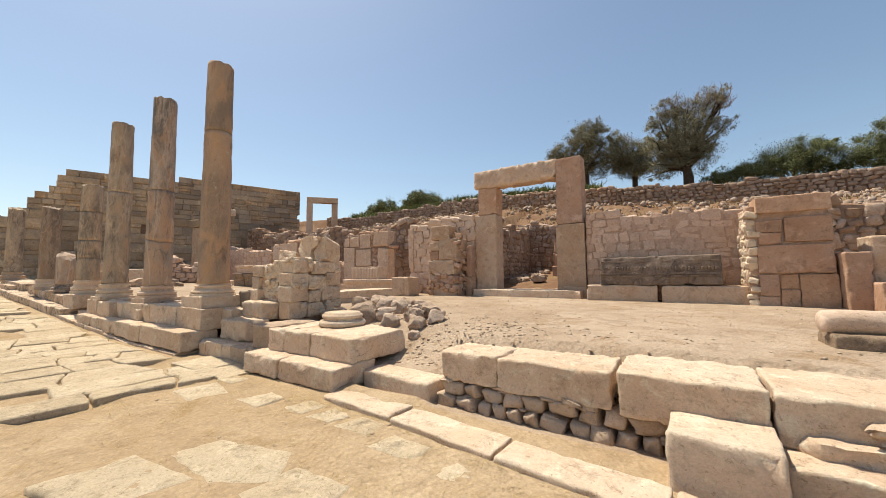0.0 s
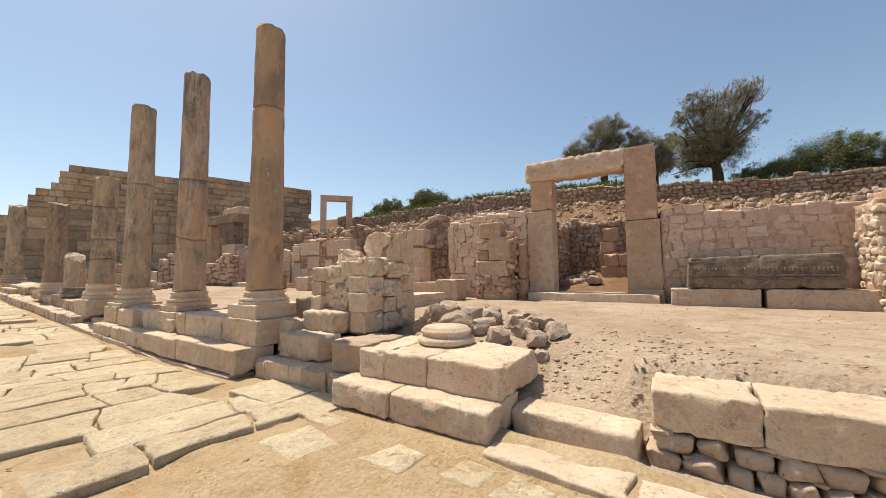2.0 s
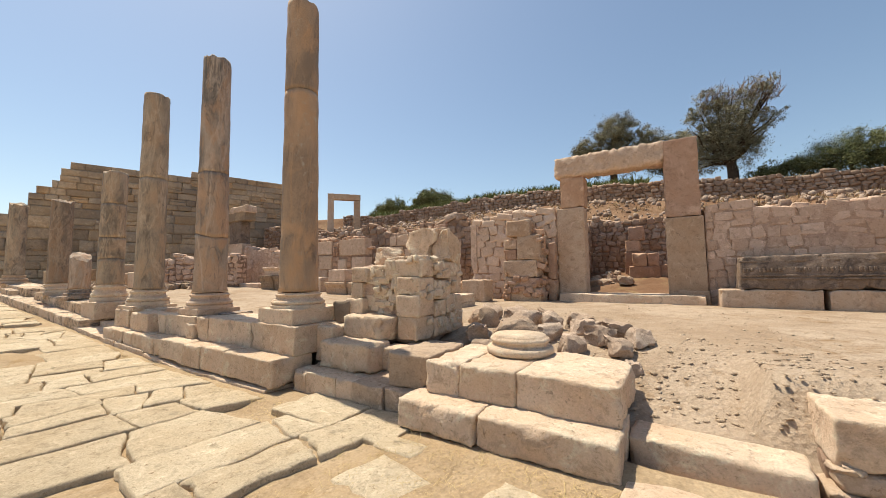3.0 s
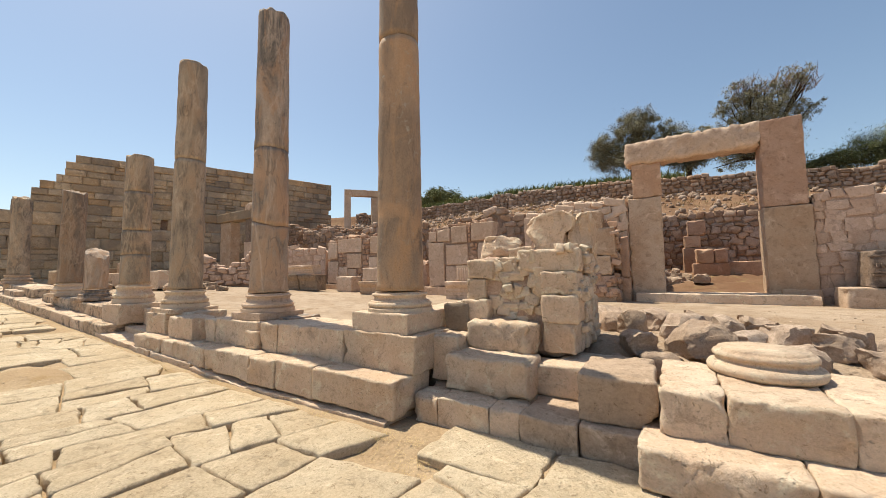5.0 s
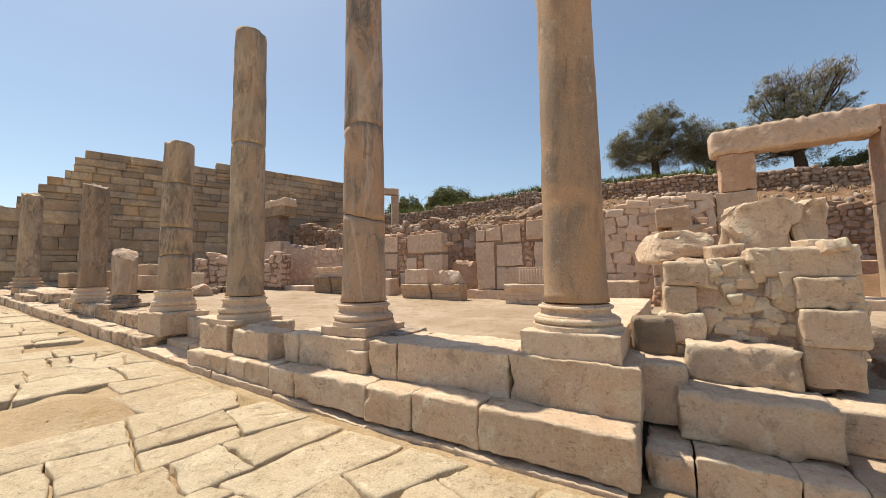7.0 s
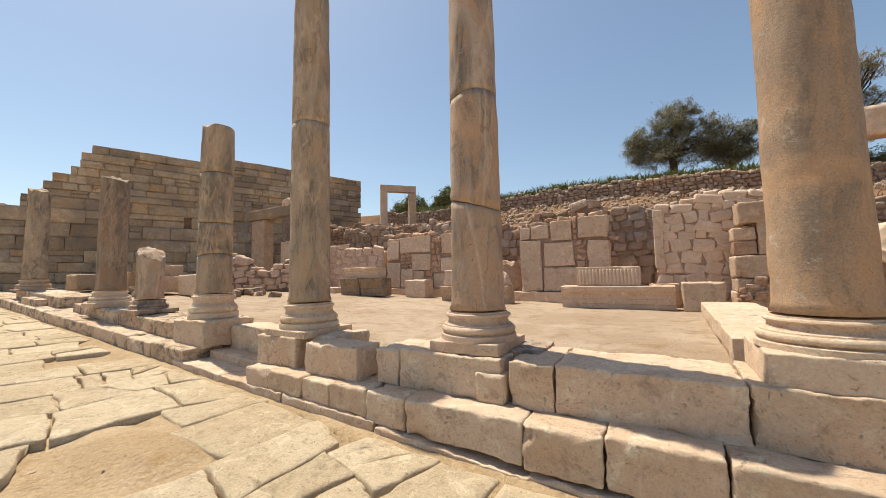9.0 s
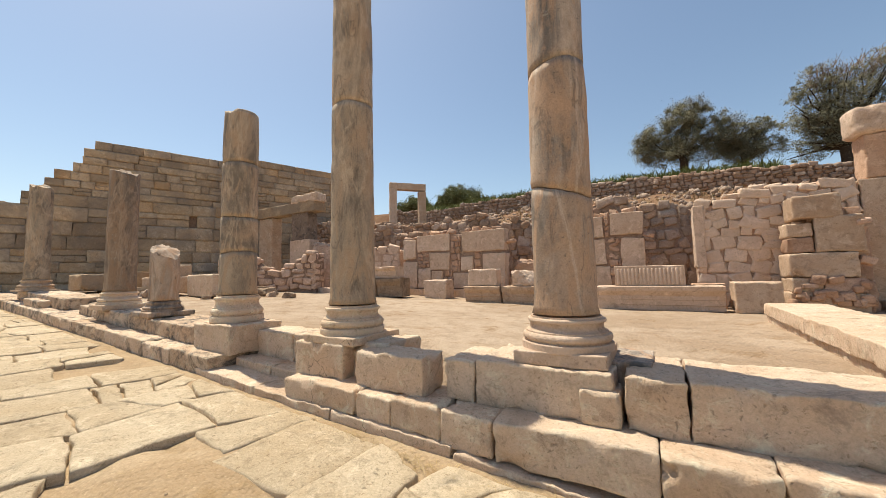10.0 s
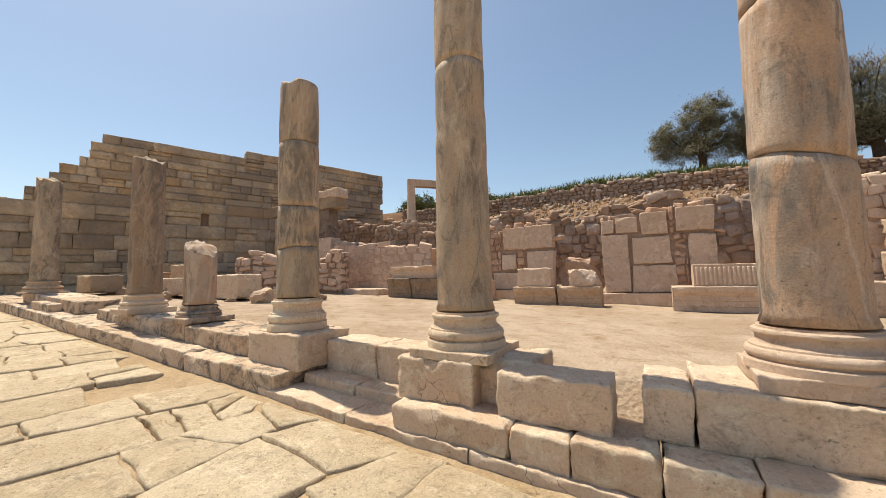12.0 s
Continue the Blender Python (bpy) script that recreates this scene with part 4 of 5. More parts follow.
for z in np.arange(0.45, 2.4, 0.15):
    for y in np.arange(9.0, 9.8, 0.16):
        m = Matrix.LocRotScale((1.79 + r2.uniform(-0.03, 0.03), y + r2.uniform(-0.05, 0.05), z + r2.uniform(-0.04, 0.04)), Euler([r2.uniform(-0.3, 0.3) for _ in range(3)]), (r2.uniform(0.15, 0.24), r2.uniform(0.12, 0.22), r2.uniform(0.1, 0.18)))
        part("stone", CREAM_SET[r2.randrange(8)], ep, "", m)

for name, q, mt, lab in (("stone_block", (1.74, 3.3, 4.08, 4.52, 0.26, 0.535), STAINED, "brown block half sunk in the dirt"),
                         ("stone_block", (3.12, 3.45, 8.6, 9.1, 0.3, 1.42), ROSE, "pinkish upright block beside the pier"), ("stone_block", (3.5, 4.35, 8.8, 9.4, 0.3, 1.7), TAN, "tall tan block beside the pier"), ("stone_block", (3.4, 4.0, 8.2, 8.8, 0.3, 0.9), ROSE, "pinkish fallen block on the dirt")):
    o = block(name, mt, *q, None, 0.05, 0.014)
    tagged(o, lab, "stone block")

fallen = thing("fallen_shaft", "fallen grey-white column shaft lying on a brown block", "column shaft", pose(1.7, 4.3, 0.635, 0, 90, 3))
v, f = lathe([(0.08, 0.0), (0.1, 0.025), (0.108, 0.12)] + [(0.108, 0.12 + 0.1 * k) for k in range(1, 16)], 32, 0.014, 31)
part("shaft", as_mesh("shaft", v, f, SLAB, True), fallen)

# ---------------------------------------------------------------- pale orthostat walls at the back of the portico
def panel_piece(parent, x0, x1, z0, z1, rng):
    """A fitted slab with out-of-square, broken edges."""
    SEED[0] += 1
    v, f = block_data(x1 - x0, 0.4, z1 - z0, 0.03, 0.012, SEED[0], 0.07)
    w, h = x1 - x0, z1 - z0
    slip = [(rng.uniform(-0.05, 0.0) * min(1, w), rng.uniform(-0.045, 0.0) * min(1, h)) for _ in range(4)]
    out = []
    for x, y, z in v:
        a, c = x / w + 0.5, z / h
        k = ((1 - a) * (1 - c), a * (1 - c), a * c, (1 - a) * c)
        sx, sz = (-1, 1, 1, -1), (-1, -1, 1, 1)
        out.append((x + sum(k[i] * sx[i] * slip[i][0] for i in range(4)), y, z + sum(k[i] * sz[i] * slip[i][1] for i in range(4))))
    part("panel", as_mesh("panel", out, f, SLAB, True), parent, "", pose((x0 + x1) / 2, YB + 0.17 + rng.uniform(-0.015, 0.015), z0, 0, rng.uniform(-0.7, 0.7)))


def panel_wall(label, x0, x1, z0, pieces, gaps, seed):
    """Large fitted slabs with small stones packed into the cracks and along the top."""
    w = thing("panel_wall", label, "wall", kind="structure")
    block("core", MORTAR, x0 + 0.05, x1 - 0.05, YB + 0.03, YB + 0.5, z0 - 0.2, max(p[3] for p in pieces) - 0.06, w, 0.03, 0.02, "small rubble and mortar core")
    r3 = random.Random(seed)
    for p in pieces:
        panel_piece(w, *p, r3)
    for a, b, c, d in gaps:
        z = c
        while z < d:
            h = r3.uniform(0.1, 0.24)
            x = a
            while x < b - 0.03:
                k = min(r3.uniform(0.12, 0.3), b - x)
                m = Matrix.LocRotScale((x + k / 2, YB + 0.1 + r3.uniform(-0.02, 0.03), z + h / 2), Euler((0, r3.uniform(-0.4, 0.4), 0)), (k * 0.95, 0.22, h * 0.98))
                part("stone", ROSE_SET[r3.randrange(10)], w, "", m)
                x += k
            z += h
    x = x0
    while x < x1:
        k = r3.uniform(0.14, 0.36)
        top = max([p[3] for p in pieces if p[0] - 0.05 < x + k / 2 < p[1] + 0.05] or [z0 + 1.4])
        part("stone", ROSE_SET[r3.randrange(10)], w, "", Matrix.LocRotScale((x + k / 2, YB + 0.2, top + 0.03), Euler((r3.uniform(-0.2, 0.2), r3.uniform(-0.3, 0.3), r3.uniform(-0.4, 0.4))), (k, r3.uniform(0.2, 0.4), r3.uniform(0.1, 0.2))))
        x += k * r3.uniform(0.9, 1.5)
    block("plinth_course", SLAB, x0 - 0.3, x1 + 0.3, YB - 0.14, YB + 0.2, z0 - 0.35, z0, w, 0.02)
    return w


panel_wall("wall of large pale limestone panels with a cracked filling", -10.85, -8.45, 0.72, ((-10.85, -10.22, 0.72, 2.2), (-10.2, -9.24, 0.72, 1.4), (-10.2, -9.34, 1.42, 2.1), (-9.0, -8.45, 0.72, 2.12), (-10.85, -10.55, 2.22, 2.58), (-10.53, -10.02, 2.22, 2.62), (-9.98, -9.38, 2.14, 2.7), (-9.24, -8.47, 2.16, 2.76)), ((-9.3, -9.02, 0.75, 2.1), (-9.36, -9.26, 2.14, 2.7)), 1)
panel_wall("pale patched panel wall of fitted blocks", -15.9, -12.1, 0.8, ((-12.85, -12.1, 0.8, 1.9), (-13.55, -12.1, 1.95, 2.62), (-13.6, -13.15, 1.36, 1.82), (-13.9, -12.95, 0.8, 1.3), (-14.8, -14.0, 1.42, 2.0), (-14.72, -14.28, 0.8, 1.4), (-15.9, -15.3, 0.8, 1.75), (-15.28, -14.75, 0.8, 1.5), (-15.3, -14.0, 2.04, 2.62), (-15.9, -15.35, 1.8, 2.5)), ((-14.25, -13.92, 0.82, 1.4), (-13.98, -13.62, 1.34, 2.5), (-13.14, -12.88, 1.32, 1.92), (-15.3, -14.82, 1.52, 2.02)), 2)
rubble_wall("wall_west", "low pale mortared rubble wall", -20.7, YB + 0.02, 0, 4.6, 0.7, lambda s: 2.75 - 0.12 * s, 0.6, 0.3, 0.45, 103, WALL_SET, PALE_MORTAR, 0.015, 0.98, 0.4, 2.0, 0.08)
# darker rubble walls behind
rubble_wall("wall_back_1", "brown rubble wall behind the panels", -20.5, 12.0, 0, 14.0, 0.8, lambda s: 3.3 + 0.25 * math.sin(s * 1.3) + 0.12 * math.sin(s * 4.1), 0.7, 0.26, 0.36, 104, RUBBLE_SET, MORTAR, 0.05, 1.0, 0.45, 5.0, 0.26, spin=24)
rubble_wall("wall_back_3", "tumbled pale rubble wall at the foot of the slope", -25.2, 13.6, 0, 8.4, 1.6, lambda s: 4.35 - 0.09 * s + 0.14 * math.sin(s * 1.7) + 0.08 * math.sin(s * 5.1), 0.8, 0.22, 0.34, 110, FAR_SET, MORTAR, 0.08, 1.0, 0.35, 9.0, 0.34)
rubble_wall("wall_cross_1", "rubble cross wall running back from the doorway", -4.75, 10.3, 90, 4.8, 0.5, lambda s: 2.75 + 0.06 * s + 0.1 * math.sin(5 * s), 0.6, 0.2, 0.27, 105, RUBBLE_SET, MORTAR, 0.05, 1.0, 0.45, 5.0, 0.26, spin=24)
rubble_wall("wall_inner", "rubble wall at the back of the room behind the doorway", -5.3, 15.0, 0, 8.0, 1.1, lambda s: 3.2 + 0.12 * math.sin(s * 2.2), 0.6, 0.19, 0.27, 106, RUBBLE_SET, MORTAR, 0.05, 1.0, 0.45, 5.0, 0.26, spin=24)
rubble_wall("wall_back_2", "brown rubble wall behind the east pier", 2.5, 11.9, 0, 9.0, 0.4, lambda s: 2.8 + 0.08 * math.sin(s * 2.2), 0.6, 0.21, 0.3, 107, RUBBLE_SET, MORTAR, 0.05, 1.0, 0.45, 5.0, 0.26, spin=24)
inner = thing("stone_pier", "small stacked pier inside the room behind the doorway", "pier")
for q in ((-3.3, -2.4, 13.3, 13.9, 0.9, 1.35), (-3.2, -2.75, 13.3, 13.8, 1.35, 1.8), (-2.74, -2.42, 13.3, 13.8, 1.35, 1.78), (-3.5, -2.9, 14.2, 14.7, 0.9, 1.9), (-3.45, -3.0, 14.2, 14.6, 1.9, 2.3), (-3.35, -2.85, 14.2, 14.6, 2.3, 2.8)):
    block("block", ROSE, *q, inner, 0.06, 0.02)
rng = random.Random(55)
for k in range(26):
    x, y = -4.35 + abs(rng.gauss(0, 0.55)), rng.uniform(10.9, 14.3)
    if x > -2.1:
        continue
    d = rng.uniform(0.16, 0.42)
    boulder("rough tan stone tumbled along the wall in the room", x, y, ground_level(x, y) - 0.04, (d, d * rng.uniform(0.6, 1.0), d * 0.65), 120 + k, HEAP, "boulder", "rubble inside the room", rng.uniform(0, 360))
o = block("stone_bench", ROSE, -2.4, -1.0, 13.6, 14.3, 0.9, 1.4, None, 0.05)
tagged(o, "low pinkish stone bench inside the room", "stone bench")

# ---------------------------------------------------------------- architectural blocks set along the back wall
def ribbed(label, x0, x1, y0, z0, z1, ribs):
    t = thing("fluted_block", label, "stone block")
    block("body", SLAB, x0, x1, y0, y0 + 0.42, z0, z1, t, 0.02, 0.008)
    w = (x1 - x0 - 0.06) / ribs
    v, f = lathe([(w * 0.36, 0), (w * 0.4, 0.01), (w * 0.4, (z1 - z0) * 0.75), (w * 0.34, (z1 - z0) * 0.8)], 8)
    me = as_mesh("rib", v, f, SLAB, True)
    for k in range(ribs):
        part("rib", me, t, "", pose(x0 + 0.03 + w * (k + 0.5), y0 + 0.01, z0 + 0.03))
    return t


def moulded(name, material, x0, x1, y0, y1, z0, z1):
    """A cornice block: bands and a hollow moulding along its front, chipped edges."""
    SEED[0] += 1
    h = z1 - z0
    front = ((0.1, 0.0), (0.1, 0.2), (0.085, 0.22), (0.085, 0.42), (0.07, 0.44), (0.07, 0.6), (0.05, 0.63), (0.03, 0.72), (0.0, 0.78), (-0.01, 0.82), (-0.01, 0.97), (0.01, 1.0))
    ring = [(y0 + d, z0 + k * h) for d, k in front] + [(y0 + 0.2, z1), (y1 - 0.02, z1), (y1, z1 - 0.02), (y1, z0 + 0.02), (y1 - 0.02, z0)]
    n, m = max(6, int((x1 - x0) / 0.06)), len(ring)
    verts, faces = [], []
    for i in range(n + 1):
        x = x0 + (x1 - x0) * i / n
        for y, z in ring:
            p = Vector((x, y, z))
            chip = max(0.0, noise.noise(p * 4.0 + Vector((SEED[0], 0, 0))) - 0.3) * 0.12
            q = noise.noise_vector(p * 9.0) * 0.008
            verts.append((x + q.x, y + q.y + (chip if y < y0 + 0.06 else 0), z + q.z - (chip * 0.6 if z > z1 - 0.02 else 0)))
    for i in range(n):
        for j in range(m):
            a, c = i * m + j, i * m + (j + 1) % m
            faces.append((a, c, c + m, a + m))
    faces += [tuple(reversed(range(m))), tuple(n * m + j for j in range(m))]
    me = as_mesh(name, verts, faces, material, True)
    me.set_sharp_from_angle(angle=radians(35))
    return new(name, me)


for name, q, mt, lab in (("moulded_bench", (-9.42, -7.12, 8.45, 8.95, 0.42, 0.93), SLAB, "long pale moulded block set like a bench"), ("stone_block", (-7.0, -6.32, 8.3, 8.85, 0.42, 1.0), TAN, "squared tan block on the earth floor"), ("stone_block", (-7.6, -7.02, 9.2, 9.6, 0.42, 0.95), ROSE, "small block against the rubble wall"),
                         ("moulded_block", (-12.8, -11.78, 8.45, 8.95, 0.45, 0.93), TAN, "tan moulded block on the earth floor"), ("moulded_block", (-11.74, -10.78, 8.5, 9.0, 0.45, 0.93), TAN, "tan moulded block with a broken edge"), ("capital_block", (-12.72, -11.88, 8.55, 8.9, 0.94, 1.38), SLAB, "pale carved block lying on a moulded block"),
                         ("dark_block", (-16.85, -16.0, 8.4, 8.9, 0.62, 1.2), STAINED, "dark weathered moulded block"), ("dark_block", (-15.98, -15.0, 8.45, 8.95, 0.6, 1.18), STAINED, "dark weathered moulded block with a worn top"), ("moulded_block", (-16.7, -15.2, 8.45, 8.9, 1.2, 1.55), SLAB, "pale moulded slab on dark blocks"),
                         ("flat_slab", (-20.0, -17.6, 8.8, 9.5, 0.6, 0.86), SLAB, "flat pale slab lying on the earth floor"), ("stone_block", (-14.5, -13.7, 9.0, 9.5, 0.5, 1.1), SLAB, "small pale block by the panel wall")):
    o = moulded(name, mt, *q) if name in ("moulded_bench", "moulded_block", "dark_block") else block(name, mt, *q, None, 0.04, 0.014, step=0.05)
    tagged(o, lab, "stone block")
ribbed("fluted pale marble block resting on the bench", -9.05, -7.75, 8.5, 0.93, 1.36, 17)
boulder("fluted broken capital fragment on a tan block", -11.15, 8.72, 0.92, (0.6, 0.42, 0.42), 90, SLAB, "capital_fragment")
boulder("pale boulder in the gap between panel walls", -11.5, 10.4, 0.7, (1.0, 0.7, 1.0), 91, ROSE)

# long slab edge beside the first column
edge = thing("floor_edge", "raised pale limestone edging slabs across the earth floor", "edging", kind="structure")
for a, b, x in ((3.3, 5.2, -6.88), (5.21, 7.3, -6.83)):
    block("edging_slab", CREAM, x, x + 0.72, a, b, 0.52, 0.7, edge, 0.018, 0.01, turn=-1.5, step=0.05)
    block("edging_base", CREAM, x + 0.035, x + 0.72, a, b, 0.3, 0.52, edge, 0.012, 0.008, turn=-1.5, step=0.05)
block("edging_slab", CREAM, -6.2, -5.75, 3.4, 4.4, 0.3, 0.62, edge, 0.05, 0.014)

# ---------------------------------------------------------------- small portal in the west
portal = thing("small_doorway", "small free-standing doorway of tan stone with a moulded lintel", "doorway", kind="structure")
block("jamb", TAN, -24.5, -23.5, YB, YB + 0.5, 0.8, 4.05, portal, 0.03)
block("jamb", DARK_SLAB, -22.1, -21.0, YB, YB + 0.5, 2.9, 4.1, portal, 0.03)
block("jamb", SLAB, -22.2, -20.9, YB, YB + 0.5, 0.8, 2.9, portal, 0.04)
block("lintel", WEATHERED, -24.8, -20.5, YB - 0.08, YB + 0.5, 4.08, 4.55, portal, 0.06, 0.02)
block("lintel_end", SLAB, -22.0, -20.4, YB - 0.1, YB + 0.5, 4.5, 4.85, portal, 0.1, 0.04)

# ---------------------------------------------------------------- gate frame on the hill
gate = thing("gate_frame", "slender free-standing stone gate frame on the slope", "gate")
gm = math.degrees(math.atan2(1.34, 1.18))
block("post", SLAB, -21.42, -21.02, 15.7, 16.05, 3.6, 6.3, gate, 0.03, turn=gm)
block("post", TAN, -20.28, -19.86, 16.95, 17.35, 3.6, 6.2, gate, 0.03, turn=gm)
block("lintel", TAN, -21.72, -19.58, 16.35, 16.72, 6.26, 6.66, gate, 0.04, turn=gm)

# ---------------------------------------------------------------- ashlar hall in the west
WA, WB = Vector((-29.05, 5.01)), Vector((-24.73, 17.54))
wang = math.degrees(math.atan2(WB.y - WA.y, WB.x - WA.x))
hall = thing("ashlar_hall", "large weathered ashlar wall with a stepped broken edge", "building", pose(WA.x, WA.y, 0, 0, 0, wang))
hall_len = (WB - WA).length


def hall_top(s):
    return float(np.interp(s, (-14, -2.46, -2.45, -2.0, -1.98, -1.43, -1.42, -1.15, -1.14, -0.63, -0.62, -0.32, -0.31, -0.01, 0, 13.3), (4.2, 4.3, 4.55, 4.55, 5.0, 5.0, 5.45, 5.45, 5.9, 5.9, 6.45, 6.45, 6.95, 6.95, 7.45, 7.8)))


hv, hf = [], []
ks = [-14.0, -9.0, -5.0, -2.5, -2.0, -1.4, -0.6, 0.0, 4.0, 9.0, hall_len - 0.1]
for s in ks:
    t = hall_top(max(s - 0.05, -14)) - 0.5
    hv += [(s, -0.2, -0.5), (s, -0.2, t), (s, -0.9, t), (s, -0.9, -0.5)]
hv = [(x, -y, z) for x, y, z in hv]
for i in range(len(ks) - 1):
    for j in range(4):
        a, b = 4 * i + j, 4 * i + (j + 1) % 4
        hf.append((b, a, a + 4, b + 4))
hf += [(0, 1, 2, 3), tuple(4 * (len(ks) - 1) + j for j in (3, 2, 1, 0))]
part("core", as_mesh("core", hv, hf, MORTAR), hall, "earthy joint filling")
rng = random.Random(9)
z = 0.6
HOLES = ((3.65, 4.32), (5.56, 4.4))
count = 0
while z < 8.0:
    h = rng.choice((0.36, 0.44, 0.52, 0.6)) if z < 4.5 else rng.choice((0.32, 0.38, 0.44))
    s = -8.0 + rng.uniform(-0.4, 0)
    while s < hall_len - 0.02:
        w = rng.choice((rng.uniform(0.4, 0.8), rng.uniform(0.7, 1.2), rng.uniform(1.0, 1.7)))
        e = min(s + w, hall_len)
        spans = [(s, e)]
        for hs, hz in HOLES:
            if z < hz < z + h and s < hs + 0.17 and e > hs - 0.17:
                spans = [(a, b) for a, b in ((s, hs - 0.16), (hs + 0.16, e)) if b - a > 0.12]
        for a, b in spans:
            while a < b and hall_top(a) < z + h * 0.5:
                a += 0.05
            if b - a < 0.2:
                continue
            rows = [(a, b, z, h)]
            pick = rng.random()
            if pick < 0.16 and h > 0.42:
                k = rng.uniform(0.35, 0.65)
                rows = [(a, b, z, h * k), (a, b, z + h * k, h * (1 - k))]
            elif pick < 0.26 and b - a > 0.8:
                k = a + (b - a) * rng.uniform(0.3, 0.7)
                rows = [(a, k, z, h), (k, b, z, h * 0.55), (k, b, z + h * 0.55, h * 0.45)]
            for a1, b1, z1, h1 in rows:
                m = Matrix.LocRotScale(((a1 + b1) / 2, 0.25 - rng.uniform(0, 0.06), z1 + h1 / 2), Euler([radians(rng.uniform(-1, 1)) for _ in range(3)]), (b1 - a1 + 0.006, 0.55, h1 + 0.006))
                part("block", rng.choice(ASHLAR_SET), hall, "", m)
        s = e
    z += h
for name, q, mt, lab in (("stone_block", (-24.4, -22.9, 4.6, 5.4, 0.85, 1.55), WEATHERED, "weathered block on the floor before the ashlar hall"), ("stone_block", (-22.7, -21.0, 4.7, 5.4, 0.85, 1.35), TAN, "tan moulded block before the ashlar hall"), ("stone_block", (-20.8, -19.3, 5.2, 5.9, 0.75, 1.4), CREAM, "pale moulded block on the earth floor"), ("stone_block", (-22.6, -21.4, 5.0, 5.6, 1.35, 1.75), TAN, "tan block lying on another"), ("stone_block", (-26.2, -24.9, 3.8, 4.6, 0.95, 1.5), WEATHERED, "grey block by the far steps")):
    o = block(name, mt, *q, None, 0.06, 0.02)
    tagged(o, lab, "stone block")
rng = random.Random(66)
for k in range(22):
    x, y = rng.uniform(-25.5, -16.5), rng.uniform(4.3, 7.0)
    d = rng.uniform(0.25, 0.75)
    boulder("weathered fallen block on the earth floor near the hall", x, y, ground_level(x, y) - 0.05, (d, d * rng.uniform(0.5, 0.9), d * rng.uniform(0.45, 0.7)), 160 + k, rng.choice((HEAP, TAN, STAINED)), "fallen_block", "fallen blocks near the hall", rng.uniform(0, 360))
rubble_wall("wall_low_west", "low ruined rubble wall before the ashlar hall", -23.0, 7.2, 20, 4.2, 0.8, lambda s: 1.9 + 0.35 * math.sin(s * 1.9), 0.6, 0.26, 0.42, 108, WALL_SET, MORTAR, 0.05, 0.92, 0.3, 4.0, 0.3)

# ---------------------------------------------------------------- hillside terraces
rubble_wall("wall_terrace", "long dry-stone terrace wall of pale rubble along the hill crest", -26.0, 21.3, 0, 42.0, 3.6, lambda s: crest(-26 + s) + 0.06 * math.sin(s * 3), 0.7, 0.2, 0.3, 109, FAR_SET, MORTAR, 0.1, 1.0, 0.35, 12.0, 0.34, ends=False)


def scatter(name, label, material, variants, places, kind="stuff", category="stones"):
    pieces = [(variants[i % len(variants)], m) for i, m in enumerate(places)]
    verts, faces, base = [], [], 0
    for me, m in pieces:
        verts += [m @ v.co for v in me.vertices]
        faces += [tuple(base + i for i in p.vertices) for p in me.polygons]
        base += len(me.vertices)
    o = new(name, as_mesh(name, verts, faces, material, True))
    return tagged(o, label, category, "", kind)


def pebble_set(count, seed):
    out = []
    for k in range(count):
        bm = bmesh.new()
        bmesh.ops.create_icosphere(bm, subdivisions=1, radius=0.5)
        for q in bm.verts:
            q.co += noise.noise_vector(q.co * 2 + Vector((k * 3.3 + seed, k, 0))) * 0.22
        me = bpy.data.meshes.new("pebble")
        bm.to_mesh(me)
        bm.free()
        out.append(me)
    return out


PEBBLES = pebble_set(6, 1)
rng = random.Random(21)
places = []
for k in range(2400):
    x, y = rng.uniform(-26, 9), rng.uniform(12.6, 21.0)
    s = rng.uniform(0.07, 0.4) * rng.uniform(0.6, 1.0) * (1.3 if y > 20 else 1.0)
    if -6.6 < x < 2.4 and y < 15.6:
        continue
    places.append(Matrix.LocRotScale((x, y, ground_level(x, y) + s * 0.12), Euler([rng.uniform(0, 6) for _ in range(3)]), (s, s * rng.uniform(0.6, 1), s * 0.6)))
scatter("hillside_stones", "loose pale stones scattered on the dry hillside", RUBBLE_JOINED, PEBBLES, places)
places = []
for k in range(7000):
    near = rng.random() < 0.45
    x, y = (rng.uniform(-6, 3.5), rng.uniform(2.9, 9.2)) if near else (rng.uniform(-15, 3), rng.uniform(-1.5, 9.0))
    if not near and 2.0 < y < 3.0:
        continue
    s = 0.007 + 0.04 * rng.random() ** 7
    if y > 3 and x > -4.6 and y < 4.3:
        s *= 1.5
    places.append(Matrix.LocRotScale((x, y, ground_level(x, y) + s * 0.04), Euler((rng.uniform(-0.3, 0.3), rng.uniform(-0.3, 0.3), rng.uniform(0, 6))), (s, s * rng.uniform(0.5, 1), s * rng.uniform(0.25, 0.45))))
for k in range(1500):
    x, y = rng.uniform(-3.6, -0.8) + rng.gauss(0, 0.3), 2.95 + abs(rng.gauss(0, 0.9))
    s = 0.01 + 0.06 * rng.random() ** 5
    places.append(Matrix.LocRotScale((x, y, ground_level(x, y) + s * 0.04), Euler((rng.uniform(-0.3, 0.3), rng.uniform(-0.3, 0.3), rng.uniform(0, 6))), (s, s * rng.uniform(0.5, 1), s * rng.uniform(0.25, 0.45))))
scatter("pebbles", "small pebbles and stone chips on the dirt", PEBBLE, PEBBLES, places)


